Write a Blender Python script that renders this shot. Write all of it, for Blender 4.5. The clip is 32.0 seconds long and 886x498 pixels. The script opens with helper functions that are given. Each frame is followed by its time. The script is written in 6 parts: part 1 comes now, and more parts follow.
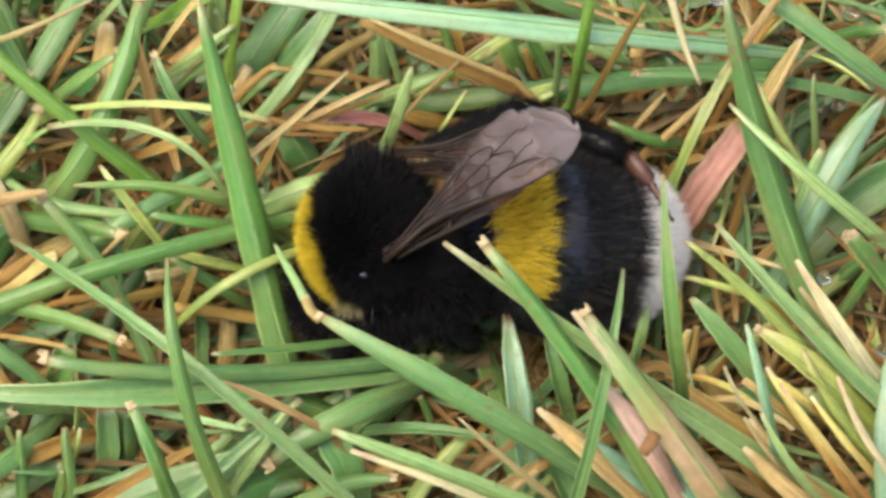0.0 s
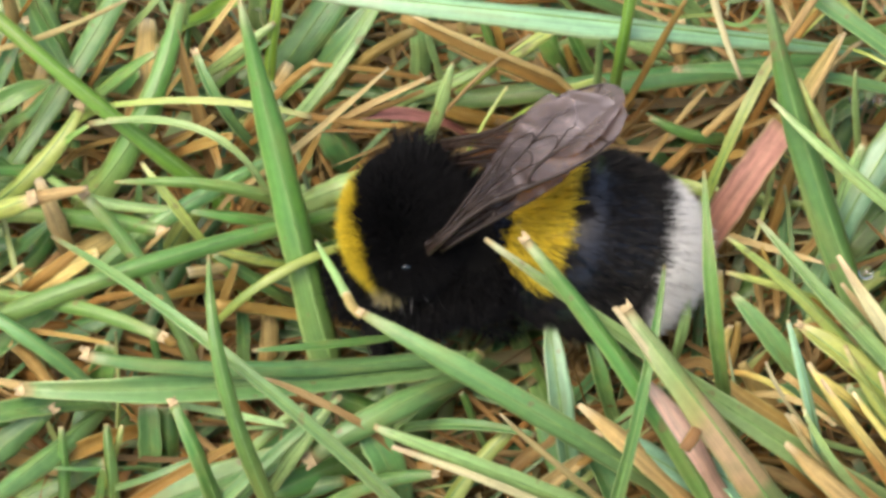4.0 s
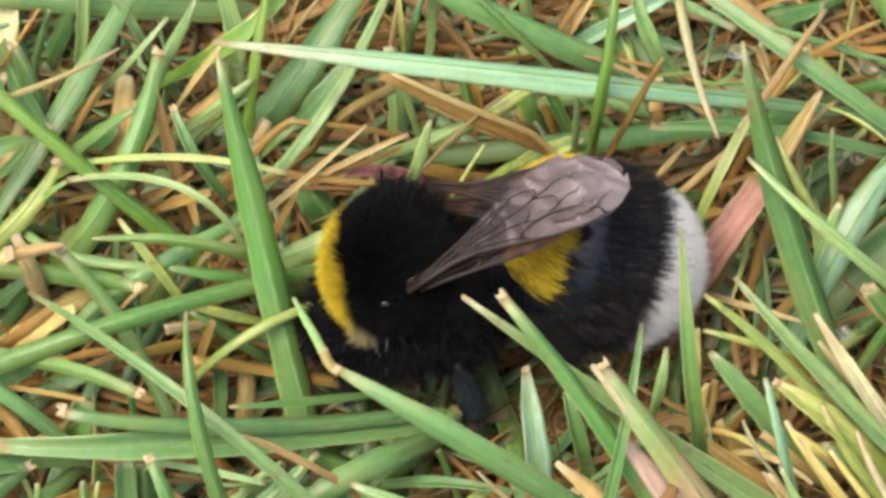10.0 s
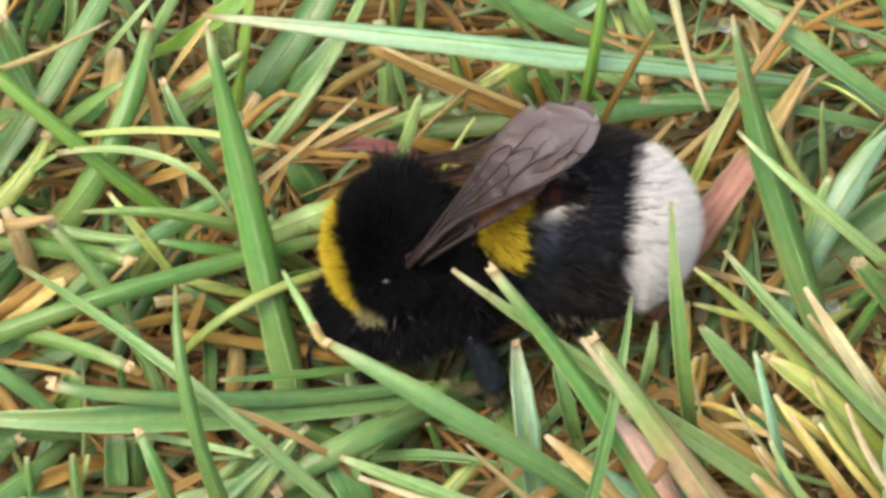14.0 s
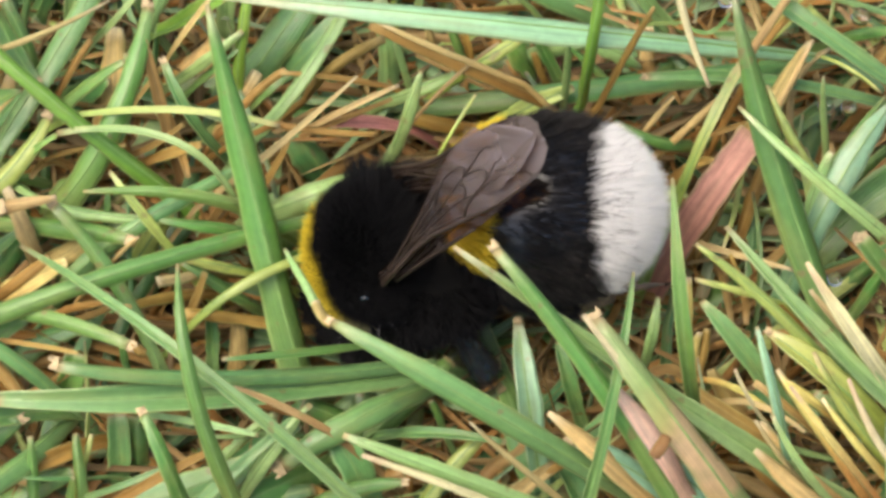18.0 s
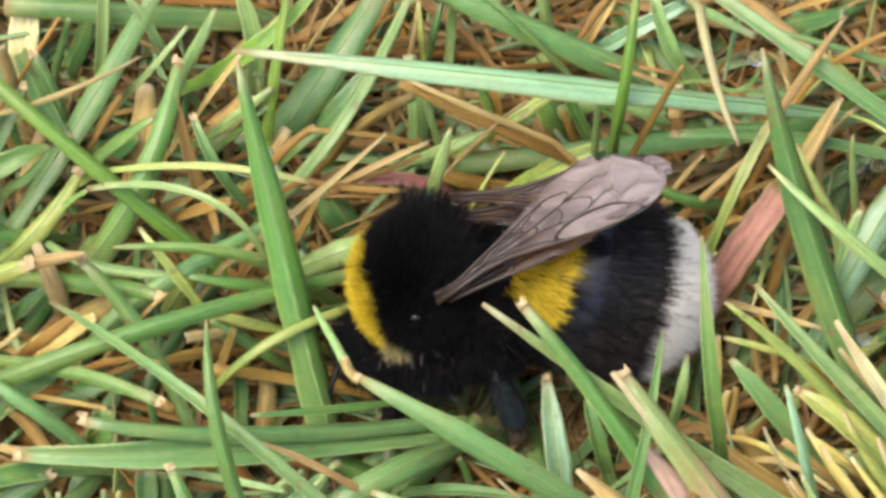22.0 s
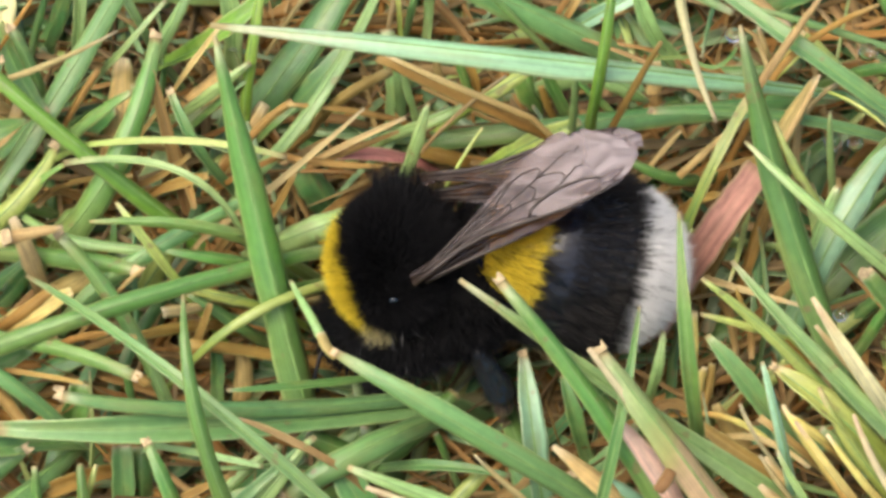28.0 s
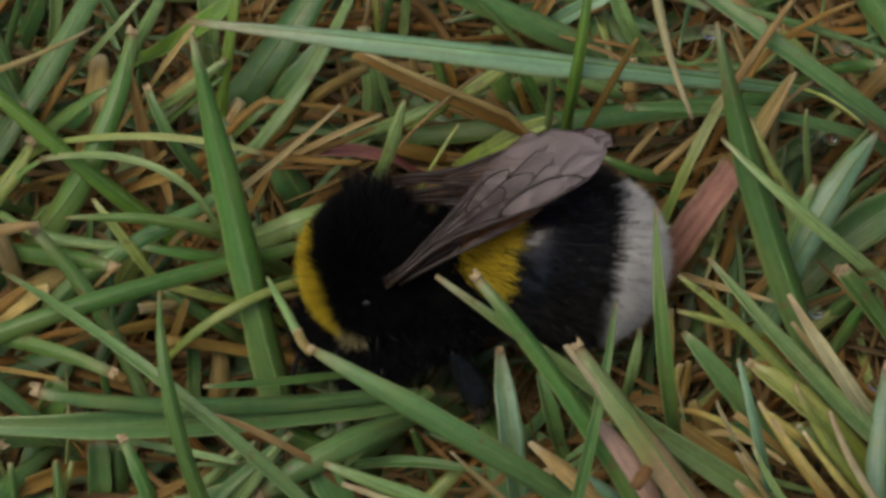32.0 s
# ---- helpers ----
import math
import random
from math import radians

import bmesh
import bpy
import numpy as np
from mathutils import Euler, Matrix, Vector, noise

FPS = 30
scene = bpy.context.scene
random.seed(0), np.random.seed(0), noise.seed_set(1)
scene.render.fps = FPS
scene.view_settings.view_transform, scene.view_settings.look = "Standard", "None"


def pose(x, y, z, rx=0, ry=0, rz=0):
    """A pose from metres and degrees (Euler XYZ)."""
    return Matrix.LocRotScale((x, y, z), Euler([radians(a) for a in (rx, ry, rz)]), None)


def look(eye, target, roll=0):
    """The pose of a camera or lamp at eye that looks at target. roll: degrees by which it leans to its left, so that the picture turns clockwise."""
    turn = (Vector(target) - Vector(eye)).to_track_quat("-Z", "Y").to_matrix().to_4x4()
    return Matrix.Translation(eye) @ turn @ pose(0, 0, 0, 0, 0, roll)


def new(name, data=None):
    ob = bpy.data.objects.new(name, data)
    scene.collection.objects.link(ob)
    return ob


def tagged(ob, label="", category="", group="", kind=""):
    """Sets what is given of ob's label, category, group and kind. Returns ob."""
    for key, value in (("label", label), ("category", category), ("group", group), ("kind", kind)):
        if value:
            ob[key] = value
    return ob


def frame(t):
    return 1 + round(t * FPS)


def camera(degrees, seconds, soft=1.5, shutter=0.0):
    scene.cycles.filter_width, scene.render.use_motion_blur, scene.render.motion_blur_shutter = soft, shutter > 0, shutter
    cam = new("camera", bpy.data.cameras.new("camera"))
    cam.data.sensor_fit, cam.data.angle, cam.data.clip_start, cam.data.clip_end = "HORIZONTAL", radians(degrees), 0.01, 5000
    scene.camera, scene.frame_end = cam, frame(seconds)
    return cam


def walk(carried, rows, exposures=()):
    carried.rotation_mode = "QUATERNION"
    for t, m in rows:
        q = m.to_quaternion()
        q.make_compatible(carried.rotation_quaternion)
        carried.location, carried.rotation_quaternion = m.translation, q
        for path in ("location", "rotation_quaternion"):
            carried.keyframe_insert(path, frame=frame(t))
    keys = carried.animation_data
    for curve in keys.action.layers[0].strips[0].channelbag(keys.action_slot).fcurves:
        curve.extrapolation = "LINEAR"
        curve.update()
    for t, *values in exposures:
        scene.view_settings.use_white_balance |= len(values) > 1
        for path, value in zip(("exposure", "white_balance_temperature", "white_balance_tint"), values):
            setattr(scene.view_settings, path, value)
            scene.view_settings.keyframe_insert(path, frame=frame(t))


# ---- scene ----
# A bumblebee rests in a lawn. Camera fixed in the hand, about 17 cm off, a narrow lens.
cam = camera(15.0, 32.0, soft=3.3)
MM = 0.001
EYE = pose(0, -0.08735, 0.1613, 30, 0, 0)  # looks down at 60 degrees to (0, 0, 0.010)


def aim(pan, tilt, roll):
    return EYE @ pose(0, 0, 0, 0, pan, 0) @ pose(0, 0, 0, tilt, 0, 0) @ pose(0, 0, 0, 0, 0, roll)


PATH = [  # seconds, pan, tilt, roll in degrees
    (0, -0.506, -0.413, 0.21), (0.5, -0.83, 0.487, 0.29), (1, -1.043, 0.564, 0.09), (1.5, -0.666, 0.324, 0.06),
    (2, -0.167, -0.062, -0.04), (2.5, 0.066, -0.16, 0.02), (3, -0.074, 0.252, 0.19), (3.5, -0.168, 0.252, 0.06),
    (4, 0.194, -0.481, 0.12), (4.5, 0.33, -0.864, 0.15), (6.5, 0.847, -0.332, 0.12), (7, 0.618, 0.191, 0.32),
    (7.5, 0.182, 0.748, 0.25), (8, -0.137, 0.817, 0.24), (8.5, -0.117, 0.81, 0.21), (9, -0.193, 0.53, 0.23),
    (9.5, 0.033, 0.277, 0.17), (10, -0.187, 0.496, 0.26), (10.5, -0.361, 0.45, 0.31), (11, -0.221, -0.003, 0.16),
    (11.5, -0.123, -0.428, 0.14), (12, 0.147, -0.671, 0.04), (12.5, 0.555, -0.478, 0.02), (13, 0.673, -0.482, 0.01),
    (13.5, 0.384, -0.267, 0.21), (14, -0.363, 0.042, 0.29), (14.5, -0.639, 0.385, 0.05), (16.5, 0.149, 0.409, -0.26),
    (17, 0.151, 0.01, -0.12), (17.5, -0.039, 0.017, -0.01), (18, -0.334, -0.342, -0.07), (18.5, -0.15, -0.342, -0.08),
    (19, 0.315, -0.035, -0.02), (19.5, 0.097, 0.44, 0.07), (20, 0.262, 0.386, 0.05), (20.5, 0.466, 0.602, 0.02),
    (21, 0.962, 0.151, -0), (21.5, 0.698, 0.324, 0.08), (22, 0.158, 0.628, 0.13), (22.5, 0.063, 0.198, 0.06),
    (23, 0.353, 0.28, 0.06), (23.5, 0.441, -0.333, 0.08), (24, 0.226, -0.266, 0.16), (24.5, -0.146, -0.926, 0.23),
    (25, -0.083, -0.84, 0.18), (25.5, 0.185, -1.07, 0.12), (26, 0.048, -0.302, 0.17), (26.5, -0.26, 0.178, 0.2),
    (28.5, -0.234, 0.215, 0.36), (29, -0.462, -0.118, 0.4), (29.5, -0.577, -0.336, 0.33), (30, -0.662, -0.364, 0.38),
    (30.5, -0.636, 0.014, 0.4), (31, -0.85, 0.285, 0.41), (31.5, -0.848, 0.466, 0.4), (32, -0.634, 0.157, 0.38),
]
walk(cam, [(t, aim(pan, tilt, roll)) for t, pan, tilt, roll in PATH],
     exposures=[(t, 0.72 + fade, 7050, 10) for t, fade in ((0, 0), (31.0, 0), (31.35, -0.1), (31.6, -0.55), (32.0, -1.7))])

# ---- light: an overcast bright sky with a broad soft sun ----
world = bpy.data.worlds.new("sky")
scene.world = world
world.use_nodes = True
wn = world.node_tree.nodes
sky = wn.new("ShaderNodeTexSky")
sky.sky_type = "NISHITA"
sky.sun_disc = False
sky.sun_elevation = radians(66)
sky.sun_rotation = radians(-104)
sky.air_density, sky.dust_density, sky.ozone_density = 1.0, 6.0, 1.0
wn["Background"].inputs["Strength"].default_value = 0.15
world.node_tree.links.new(sky.outputs["Color"], wn["Background"].inputs["Color"])
sun = new("sun", bpy.data.lights.new("sun", "SUN"))
sun.data.energy = 1.3
sun.data.angle = radians(45)
sun.data.color = (1.0, 0.97, 0.92)
sun.matrix_world = look((-0.48, -0.12, 1.1), (0, 0, 0))


# ---- materials ----
def node_material(name):
    m = bpy.data.materials.new(name)
    m.use_nodes = True
    nt = m.node_tree
    return m, nt, nt.nodes["Principled BSDF"]


def link(nt, a, b):
    nt.links.new(a, b)


def math_node(nt, op, a, b=None, c=None):
    n = nt.nodes.new("ShaderNodeMath")
    n.operation = op
    for i, v in enumerate((a, b, c)):
        if v is None:
            continue
        if isinstance(v, (int, float)):
            n.inputs[i].default_value = v
        else:
            link(nt, v, n.inputs[i])
    return n.outputs[0]


def ramp(nt, fac, *stops):
    n = nt.nodes.new("ShaderNodeValToRGB")
    e = n.color_ramp.elements
    while len(e) < len(stops):
        e.new(0.5)
    for el, (p, c) in zip(e, stops):
        el.position, el.color = p, (*c, 1)
    link(nt, fac, n.inputs[0])
    return n.outputs[0]


def mix(nt, fac, a, b, kind="MIX"):
    n = nt.nodes.new("ShaderNodeMix")
    n.data_type, n.blend_type = "RGBA", kind
    for s, v in ((n.inputs[0], fac), (n.inputs[6], a), (n.inputs[7], b)):
        if isinstance(v, (int, float)):
            s.default_value = v
        elif isinstance(v, tuple):
            s.default_value = (*v, 1)
        else:
            link(nt, v, s)
    return n.outputs[2]


def leaf_material(name, base, middle, tip, dry=(0.42, 0.25, 0.11), rough=0.42, spread=0.25, stuff=False, veins=1.0, mixed=False, stops=None):
    """Grass: long veins from the UV map, a colour run from root to tip, dry flecks, a waxy sheen and some light through the leaf."""
    m, nt, bsdf = node_material(name)
    uv = nt.nodes.new("ShaderNodeUVMap")
    sep = nt.nodes.new("ShaderNodeSeparateXYZ")
    link(nt, uv.outputs[0], sep.inputs[0])
    u, v = sep.outputs[0], sep.outputs[1]
    if stuff:
        rnd = nt.nodes.new("ShaderNodeNewGeometry").outputs["Random Per Island"]
    else:
        rnd = nt.nodes.new("ShaderNodeObjectInfo").outputs["Random"]
    geo = nt.nodes.new("ShaderNodeTexCoord")
    n1 = nt.nodes.new("ShaderNodeTexNoise")
    n1.inputs["Scale"].default_value = 260
    n1.inputs["Detail"].default_value = 3
    link(nt, geo.outputs["Object"], n1.inputs["Vector"])
    n2 = nt.nodes.new("ShaderNodeTexNoise")
    n2.inputs["Scale"].default_value = 2200
    n2.inputs["Detail"].default_value = 2
    link(nt, geo.outputs["Object"], n2.inputs["Vector"])
    run = math_node(nt, "ADD", v, math_node(nt, "MULTIPLY", math_node(nt, "SUBTRACT", n1.outputs["Fac"], 0.5), 0.35))
    col = ramp(nt, run, *(stops or ((0.0, base), (0.45, middle), (0.86, middle), (1.0, tip))))
    # veins: fine stripes along the leaf and a pale midrib
    wave = math_node(nt, "SINE", math_node(nt, "MULTIPLY", math_node(nt, "ADD", u, math_node(nt, "MULTIPLY", n1.outputs["Fac"], 0.10)), 74.0))
    stripe = math_node(nt, "MULTIPLY_ADD", wave, 0.09 if rough > 0.5 else 0.035 * veins, 1.0)
    rib = math_node(nt, "SUBTRACT", 1.0, math_node(nt, "MINIMUM", math_node(nt, "MULTIPLY", math_node(nt, "ABSOLUTE", math_node(nt, "SUBTRACT", u, 0.5)), 9.0), 1.0))
    col = mix(nt, math_node(nt, "MULTIPLY", rib, 0.22 * veins), col, (0.45, 0.55, 0.30))
    rim = math_node(nt, "SUBTRACT", math_node(nt, "MULTIPLY", math_node(nt, "ABSOLUTE", math_node(nt, "SUBTRACT", u, 0.5)), 10.0), 4.0)
    col = mix(nt, math_node(nt, "MULTIPLY", math_node(nt, "MAXIMUM", rim, 0.0), 0.4), col, (0.60, 0.70, 0.30))
    hsv = nt.nodes.new("ShaderNodeHueSaturation")
    link(nt, col, hsv.inputs["Color"])
    link(nt, math_node(nt, "MULTIPLY_ADD", rnd, *((0.024, 0.488) if rough > 0.5 else (0.03, 0.483))), hsv.inputs["Hue"])
    bright = math_node(nt, "MULTIPLY", stripe, math_node(nt, "MULTIPLY_ADD", math_node(nt, "FRACT", math_node(nt, "MULTIPLY", rnd, 17.3)), spread * 2, 1.0 - spread))
    # long uneven streaks and blotches along the leaf
    sv = nt.nodes.new("ShaderNodeCombineXYZ")
    link(nt, math_node(nt, "MULTIPLY_ADD", u, 7.0, math_node(nt, "MULTIPLY", rnd, 50.0)), sv.inputs[0])
    link(nt, math_node(nt, "MULTIPLY", v, 2.2), sv.inputs[1])
    n3 = nt.nodes.new("ShaderNodeTexNoise")
    n3.inputs["Scale"].default_value = 1.0
    n3.inputs["Detail"].default_value = 4
    link(nt, sv.outputs[0], n3.inputs["Vector"])
    streak = math_node(nt, "MULTIPLY_ADD", n3.outputs["Fac"], *((1.5, 0.22) if rough > 0.5 else (0.8, 0.6)))
    grain = math_node(nt, "MULTIPLY", streak, math_node(nt, "MULTIPLY_ADD", n2.outputs["Fac"], 0.4, 0.8))
    link(nt, math_node(nt, "MULTIPLY", bright, grain), hsv.inputs["Value"])
    fleck = ramp(nt, n1.outputs["Fac"], (0.60, (0, 0, 0)), (0.72, (1, 1, 1)))
    col = mix(nt, math_node(nt, "MULTIPLY", fleck, 0.4 if rough > 0.5 else 0.1), hsv.outputs[0], dry)
    if rough <= 0.5:  # the end is dried brown
        cut = math_node(nt, "MULTIPLY", math_node(nt, "SUBTRACT", math_node(nt, "MULTIPLY_ADD", n2.outputs["Fac"], 0.03, v), 0.982), 45.0)
        cut = math_node(nt, "MINIMUM", math_node(nt, "MAXIMUM", cut, 0.0), 0.8)
        col = mix(nt, cut, col, (0.48, 0.37, 0.19))
    if mixed:
        kinds = ramp(nt, math_node(nt, "FRACT", math_node(nt, "MULTIPLY", rnd, 7.7)), (0.0, (0.52, 0.40, 0.23)), (0.25, (0.44, 0.22, 0.06)), (0.5, (0.30, 0.13, 0.032)), (0.72, (0.24, 0.19, 0.12)), (1.0, (0.09, 0.055, 0.03)))
        col = mix(nt, 0.55 if stuff else 0.3, col, kinds)
    elif rough <= 0.5:
        pv = nt.nodes.new("ShaderNodeCombineXYZ")
        link(nt, math_node(nt, "MULTIPLY", u, 1.3), pv.inputs[0])
        link(nt, math_node(nt, "MULTIPLY_ADD", v, 4.0, math_node(nt, "MULTIPLY", rnd, 90.0)), pv.inputs[1])
        n4 = nt.nodes.new("ShaderNodeTexNoise")
        n4.inputs["Scale"].default_value = 1.0
        n4.inputs["Detail"].default_value = 3
        link(nt, pv.outputs[0], n4.inputs["Vector"])
        aged = ramp(nt, n4.outputs["Fac"], (0.50, (0, 0, 0)), (0.68, (1, 1, 1)))
        col = mix(nt, math_node(nt, "MULTIPLY", aged, 0.34), col, (0.34, 0.36, 0.10))
        cool = ramp(nt, n4.outputs["Fac"], (0.30, (1, 1, 1)), (0.46, (0, 0, 0)))
        col = mix(nt, math_node(nt, "MULTIPLY", cool, 0.35), col, (0.085, 0.25, 0.09))
        n5 = nt.nodes.new("ShaderNodeTexNoise")
        n5.inputs["Scale"].default_value = 900
        n5.inputs["Detail"].default_value = 1
        link(nt, geo.outputs["Object"], n5.inputs["Vector"])
        speck = ramp(nt, n5.outputs["Fac"], (0.70, (0, 0, 0)), (0.75, (1, 1, 1)))
        col = mix(nt, math_node(nt, "MULTIPLY", speck, 0.55), col, (0.26, 0.17, 0.08))
    link(nt, col, bsdf.inputs["Base Color"])
    bsdf.inputs["Roughness"].default_value = rough
    bsdf.inputs["Specular IOR Level"].default_value = 0.3 if rough > 0.5 else 0.6
    if rough <= 0.5:  # waxy skin
        bsdf.inputs["Coat Weight"].default_value = 0.6
        bsdf.inputs["Coat Roughness"].default_value = 0.28
    bump = nt.nodes.new("ShaderNodeBump")
    bump.inputs["Strength"].default_value = 0.25
    bump.inputs["Distance"].default_value = 0.00006
    link(nt, math_node(nt, "ADD", wave, n2.outputs["Fac"]), bump.inputs["Height"])
    link(nt, bump.outputs[0], bsdf.inputs["Normal"])
    # light through the leaf
    tr = nt.nodes.new("ShaderNodeBsdfTranslucent")
    link(nt, col, tr.inputs["Color"])
    ms = nt.nodes.new("ShaderNodeMixShader")
    ms.inputs[0].default_value = 0.28
    link(nt, bsdf.outputs[0], ms.inputs[1])
    link(nt, tr.outputs[0], ms.inputs[2])
    link(nt, ms.outputs[0], nt.nodes["Material Output"].inputs["Surface"])
    return m


TINTS = {  # base, middle, tip
    "G": ((0.19, 0.30, 0.085), (0.130, 0.315, 0.066), (0.36, 0.45, 0.20)),
    "D": ((0.16, 0.28, 0.09), (0.10, 0.26, 0.07), (0.24, 0.36, 0.14)),
    "B": ((0.17, 0.32, 0.12), (0.155, 0.36, 0.115), (0.40, 0.48, 0.24)),
    "W": ((0.28, 0.43, 0.16), (0.32, 0.52, 0.19), (0.52, 0.58, 0.32)),
    "Y": ((0.40, 0.54, 0.11), (0.48, 0.58, 0.15), (0.66, 0.58, 0.28)),
    "L": ((0.19, 0.38, 0.05), (0.21, 0.42, 0.05), (0.36, 0.47, 0.10)),
    "V": ((0.22, 0.44, 0.24), (0.29, 0.53, 0.34), (0.56, 0.57, 0.40)),
    "S": ((0.37, 0.20, 0.045), (0.43, 0.28, 0.07), (0.58, 0.44, 0.18)),
    "P": ((0.55, 0.40, 0.16), (0.68, 0.55, 0.25), (0.82, 0.72, 0.46)),
    "O": ((0.78, 0.42, 0.14), (0.76, 0.66, 0.22), (0.86, 0.72, 0.46)),
    "K": ((0.50, 0.23, 0.18), (0.55, 0.27, 0.23), (0.56, 0.34, 0.22)),
    "H": ((0.53, 0.34, 0.11), (0.62, 0.47, 0.19), (0.80, 0.69, 0.42)),
    "R": ((0.60, 0.38, 0.28), (0.70, 0.50, 0.42), (0.76, 0.60, 0.52)),
    "C": ((0.60, 0.58, 0.30), (0.76, 0.71, 0.42), (0.74, 0.60, 0.40)),
    "X": ((0.16, 0.08, 0.025), (0.22, 0.11, 0.03), (0.20, 0.10, 0.03)),
}
WORDS = {
    "G": ("grass_blade", "fresh mid-green grass blade growing from the lawn"),
    "D": ("grass_blade", "dark green shaded grass blade low in the lawn"),
    "B": ("grass_blade", "blue-green waxy grass blade in the lawn"),
    "W": ("grass_blade", "pale silvery green grass blade with a dry tip"),
    "Y": ("grass_blade", "yellow-green ageing grass blade in the lawn"),
    "L": ("grass_blade", "bright lime-green young grass blade in the lawn"),
    "V": ("grass_blade", "long pale blue-green waxy grass blade arching over the lawn"),
    "R": ("dry_grass_stalk", "pale pinkish papery sheath of a dry stalk"),
    "C": ("dry_grass_stalk", "cream-coloured withered grass blade in the lawn"),
    "X": ("dry_grass_stalk", "dark brown rotted scrap of leaf in the thatch"),
    "H": ("dry_grass_stalk", "broad beige papery dry sheath of a grass stalk"),
    "S": ("dry_grass_stalk", "dead orange-brown dry grass stalk in the thatch"),
    "P": ("dry_grass_stalk", "dead pale straw-coloured dry grass stalk in the thatch"),
    "O": ("dry_grass_stalk", "withering grass blade turning yellow and orange from the root"),
    "K": ("dry_grass_stalk", "pinkish dry grass sheath among the green blades"),
}
LEAF = {}
FILL = {}
for key, (b, m, t) in TINTS.items():
    dead = key in "SPOKHXRC"
    LEAF[key] = leaf_material("leaf_" + WORDS[key][1].split()[0] + "_" + key.lower(), b, m, t, rough=0.55 if dead else 0.33, veins=0.25 if key in "HKXR" else 0.5 if dead else 1.0, mixed=key in "SPX")
    if key in "SP":  # half-rotted thatch is browner than standing straw; the gaps' shade is coloured in too
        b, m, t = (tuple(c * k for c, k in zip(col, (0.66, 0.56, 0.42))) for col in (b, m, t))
    else:  # low leaves carry the shade between the blades in their duller colour
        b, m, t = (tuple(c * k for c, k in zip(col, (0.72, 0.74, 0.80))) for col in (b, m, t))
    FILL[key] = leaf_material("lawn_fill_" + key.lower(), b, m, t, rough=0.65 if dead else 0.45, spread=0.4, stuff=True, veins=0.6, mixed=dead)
# a broad blade that has withered across a stretch of its length
LEAF["Z"] = leaf_material("leaf_half_withered", *TINTS["W"], rough=0.4, stops=((0.0, (0.24, 0.36, 0.12)), (0.10, (0.30, 0.36, 0.13)), (0.18, (0.60, 0.41, 0.21)), (0.50, (0.68, 0.49, 0.28)), (0.56, (0.62, 0.46, 0.24)), (0.62, (0.46, 0.48, 0.17)), (0.72, (0.32, 0.47, 0.15)), (0.9, (0.46, 0.55, 0.24)), (1.0, (0.56, 0.46, 0.26))))
WORDS["Z"] = ("grass_blade", "broad green grass blade withered brown across its middle")


def plain(name, colour, rough=0.5, spec=0.5, noise_scale=900, vary=0.4, sheen=0.0, bump=0.2):
    m, nt, bsdf = node_material(name)
    tc = nt.nodes.new("ShaderNodeTexCoord")
    n = nt.nodes.new("ShaderNodeTexNoise")
    n.inputs["Scale"].default_value = noise_scale
    n.inputs["Detail"].default_value = 4
    link(nt, tc.outputs["Object"], n.inputs["Vector"])
    lo, hi = tuple(c * (1 - vary) for c in colour), tuple(min(1, c * (1 + vary)) for c in colour)
    link(nt, ramp(nt, n.outputs["Fac"], (0.3, lo), (0.7, hi)), bsdf.inputs["Base Color"])
    bsdf.inputs["Roughness"].default_value = rough
    bsdf.inputs["Specular IOR Level"].default_value = spec
    bsdf.inputs["Sheen Weight"].default_value = sheen
    if bump:
        b = nt.nodes.new("ShaderNodeBump")
        b.inputs["Strength"].default_value = bump
        b.inputs["Distance"].default_value = 0.0001
        link(nt, n.outputs["Fac"], b.inputs["Height"])
        link(nt, b.outputs[0], bsdf.inputs["Normal"])
    return m


MIDRIB = plain("pale_midrib", (0.19, 0.35, 0.10), 0.4, 0.4, 1400, 0.3, bump=0)
CUT_END = plain("dry_cut_end", (0.42, 0.33, 0.19), 0.7, 0.2, 2600, 0.5)


def hair_material(name, root, tip, rough=0.45, spec=0.4, vary=0.7, glow=0.0):
    m, nt, bsdf = node_material(name)
    uv = nt.nodes.new("ShaderNodeUVMap")
    sep = nt.nodes.new("ShaderNodeSeparateXYZ")
    link(nt, uv.outputs[0], sep.inputs[0])
    rnd = nt.nodes.new("ShaderNodeNewGeometry").outputs["Random Per Island"]
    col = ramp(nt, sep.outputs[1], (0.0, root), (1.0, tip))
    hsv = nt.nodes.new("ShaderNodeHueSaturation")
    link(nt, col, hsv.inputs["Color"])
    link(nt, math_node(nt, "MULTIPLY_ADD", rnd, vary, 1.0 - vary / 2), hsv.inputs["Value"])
    link(nt, hsv.outputs[0], bsdf.inputs["Base Color"])
    bsdf.inputs["Roughness"].default_value = rough
    bsdf.inputs["Specular IOR Level"].default_value = spec
    if glow:  # light that passes through pale hair
        tr, ms = nt.nodes.new("ShaderNodeBsdfTranslucent"), nt.nodes.new("ShaderNodeMixShader")
        link(nt, hsv.outputs[0], tr.inputs["Color"])
        ms.inputs[0].default_value = glow
        link(nt, bsdf.outputs[0], ms.inputs[1])
        link(nt, tr.outputs[0], ms.inputs[2])
        link(nt, ms.outputs[0], nt.nodes["Material Output"].inputs["Surface"])
    return m


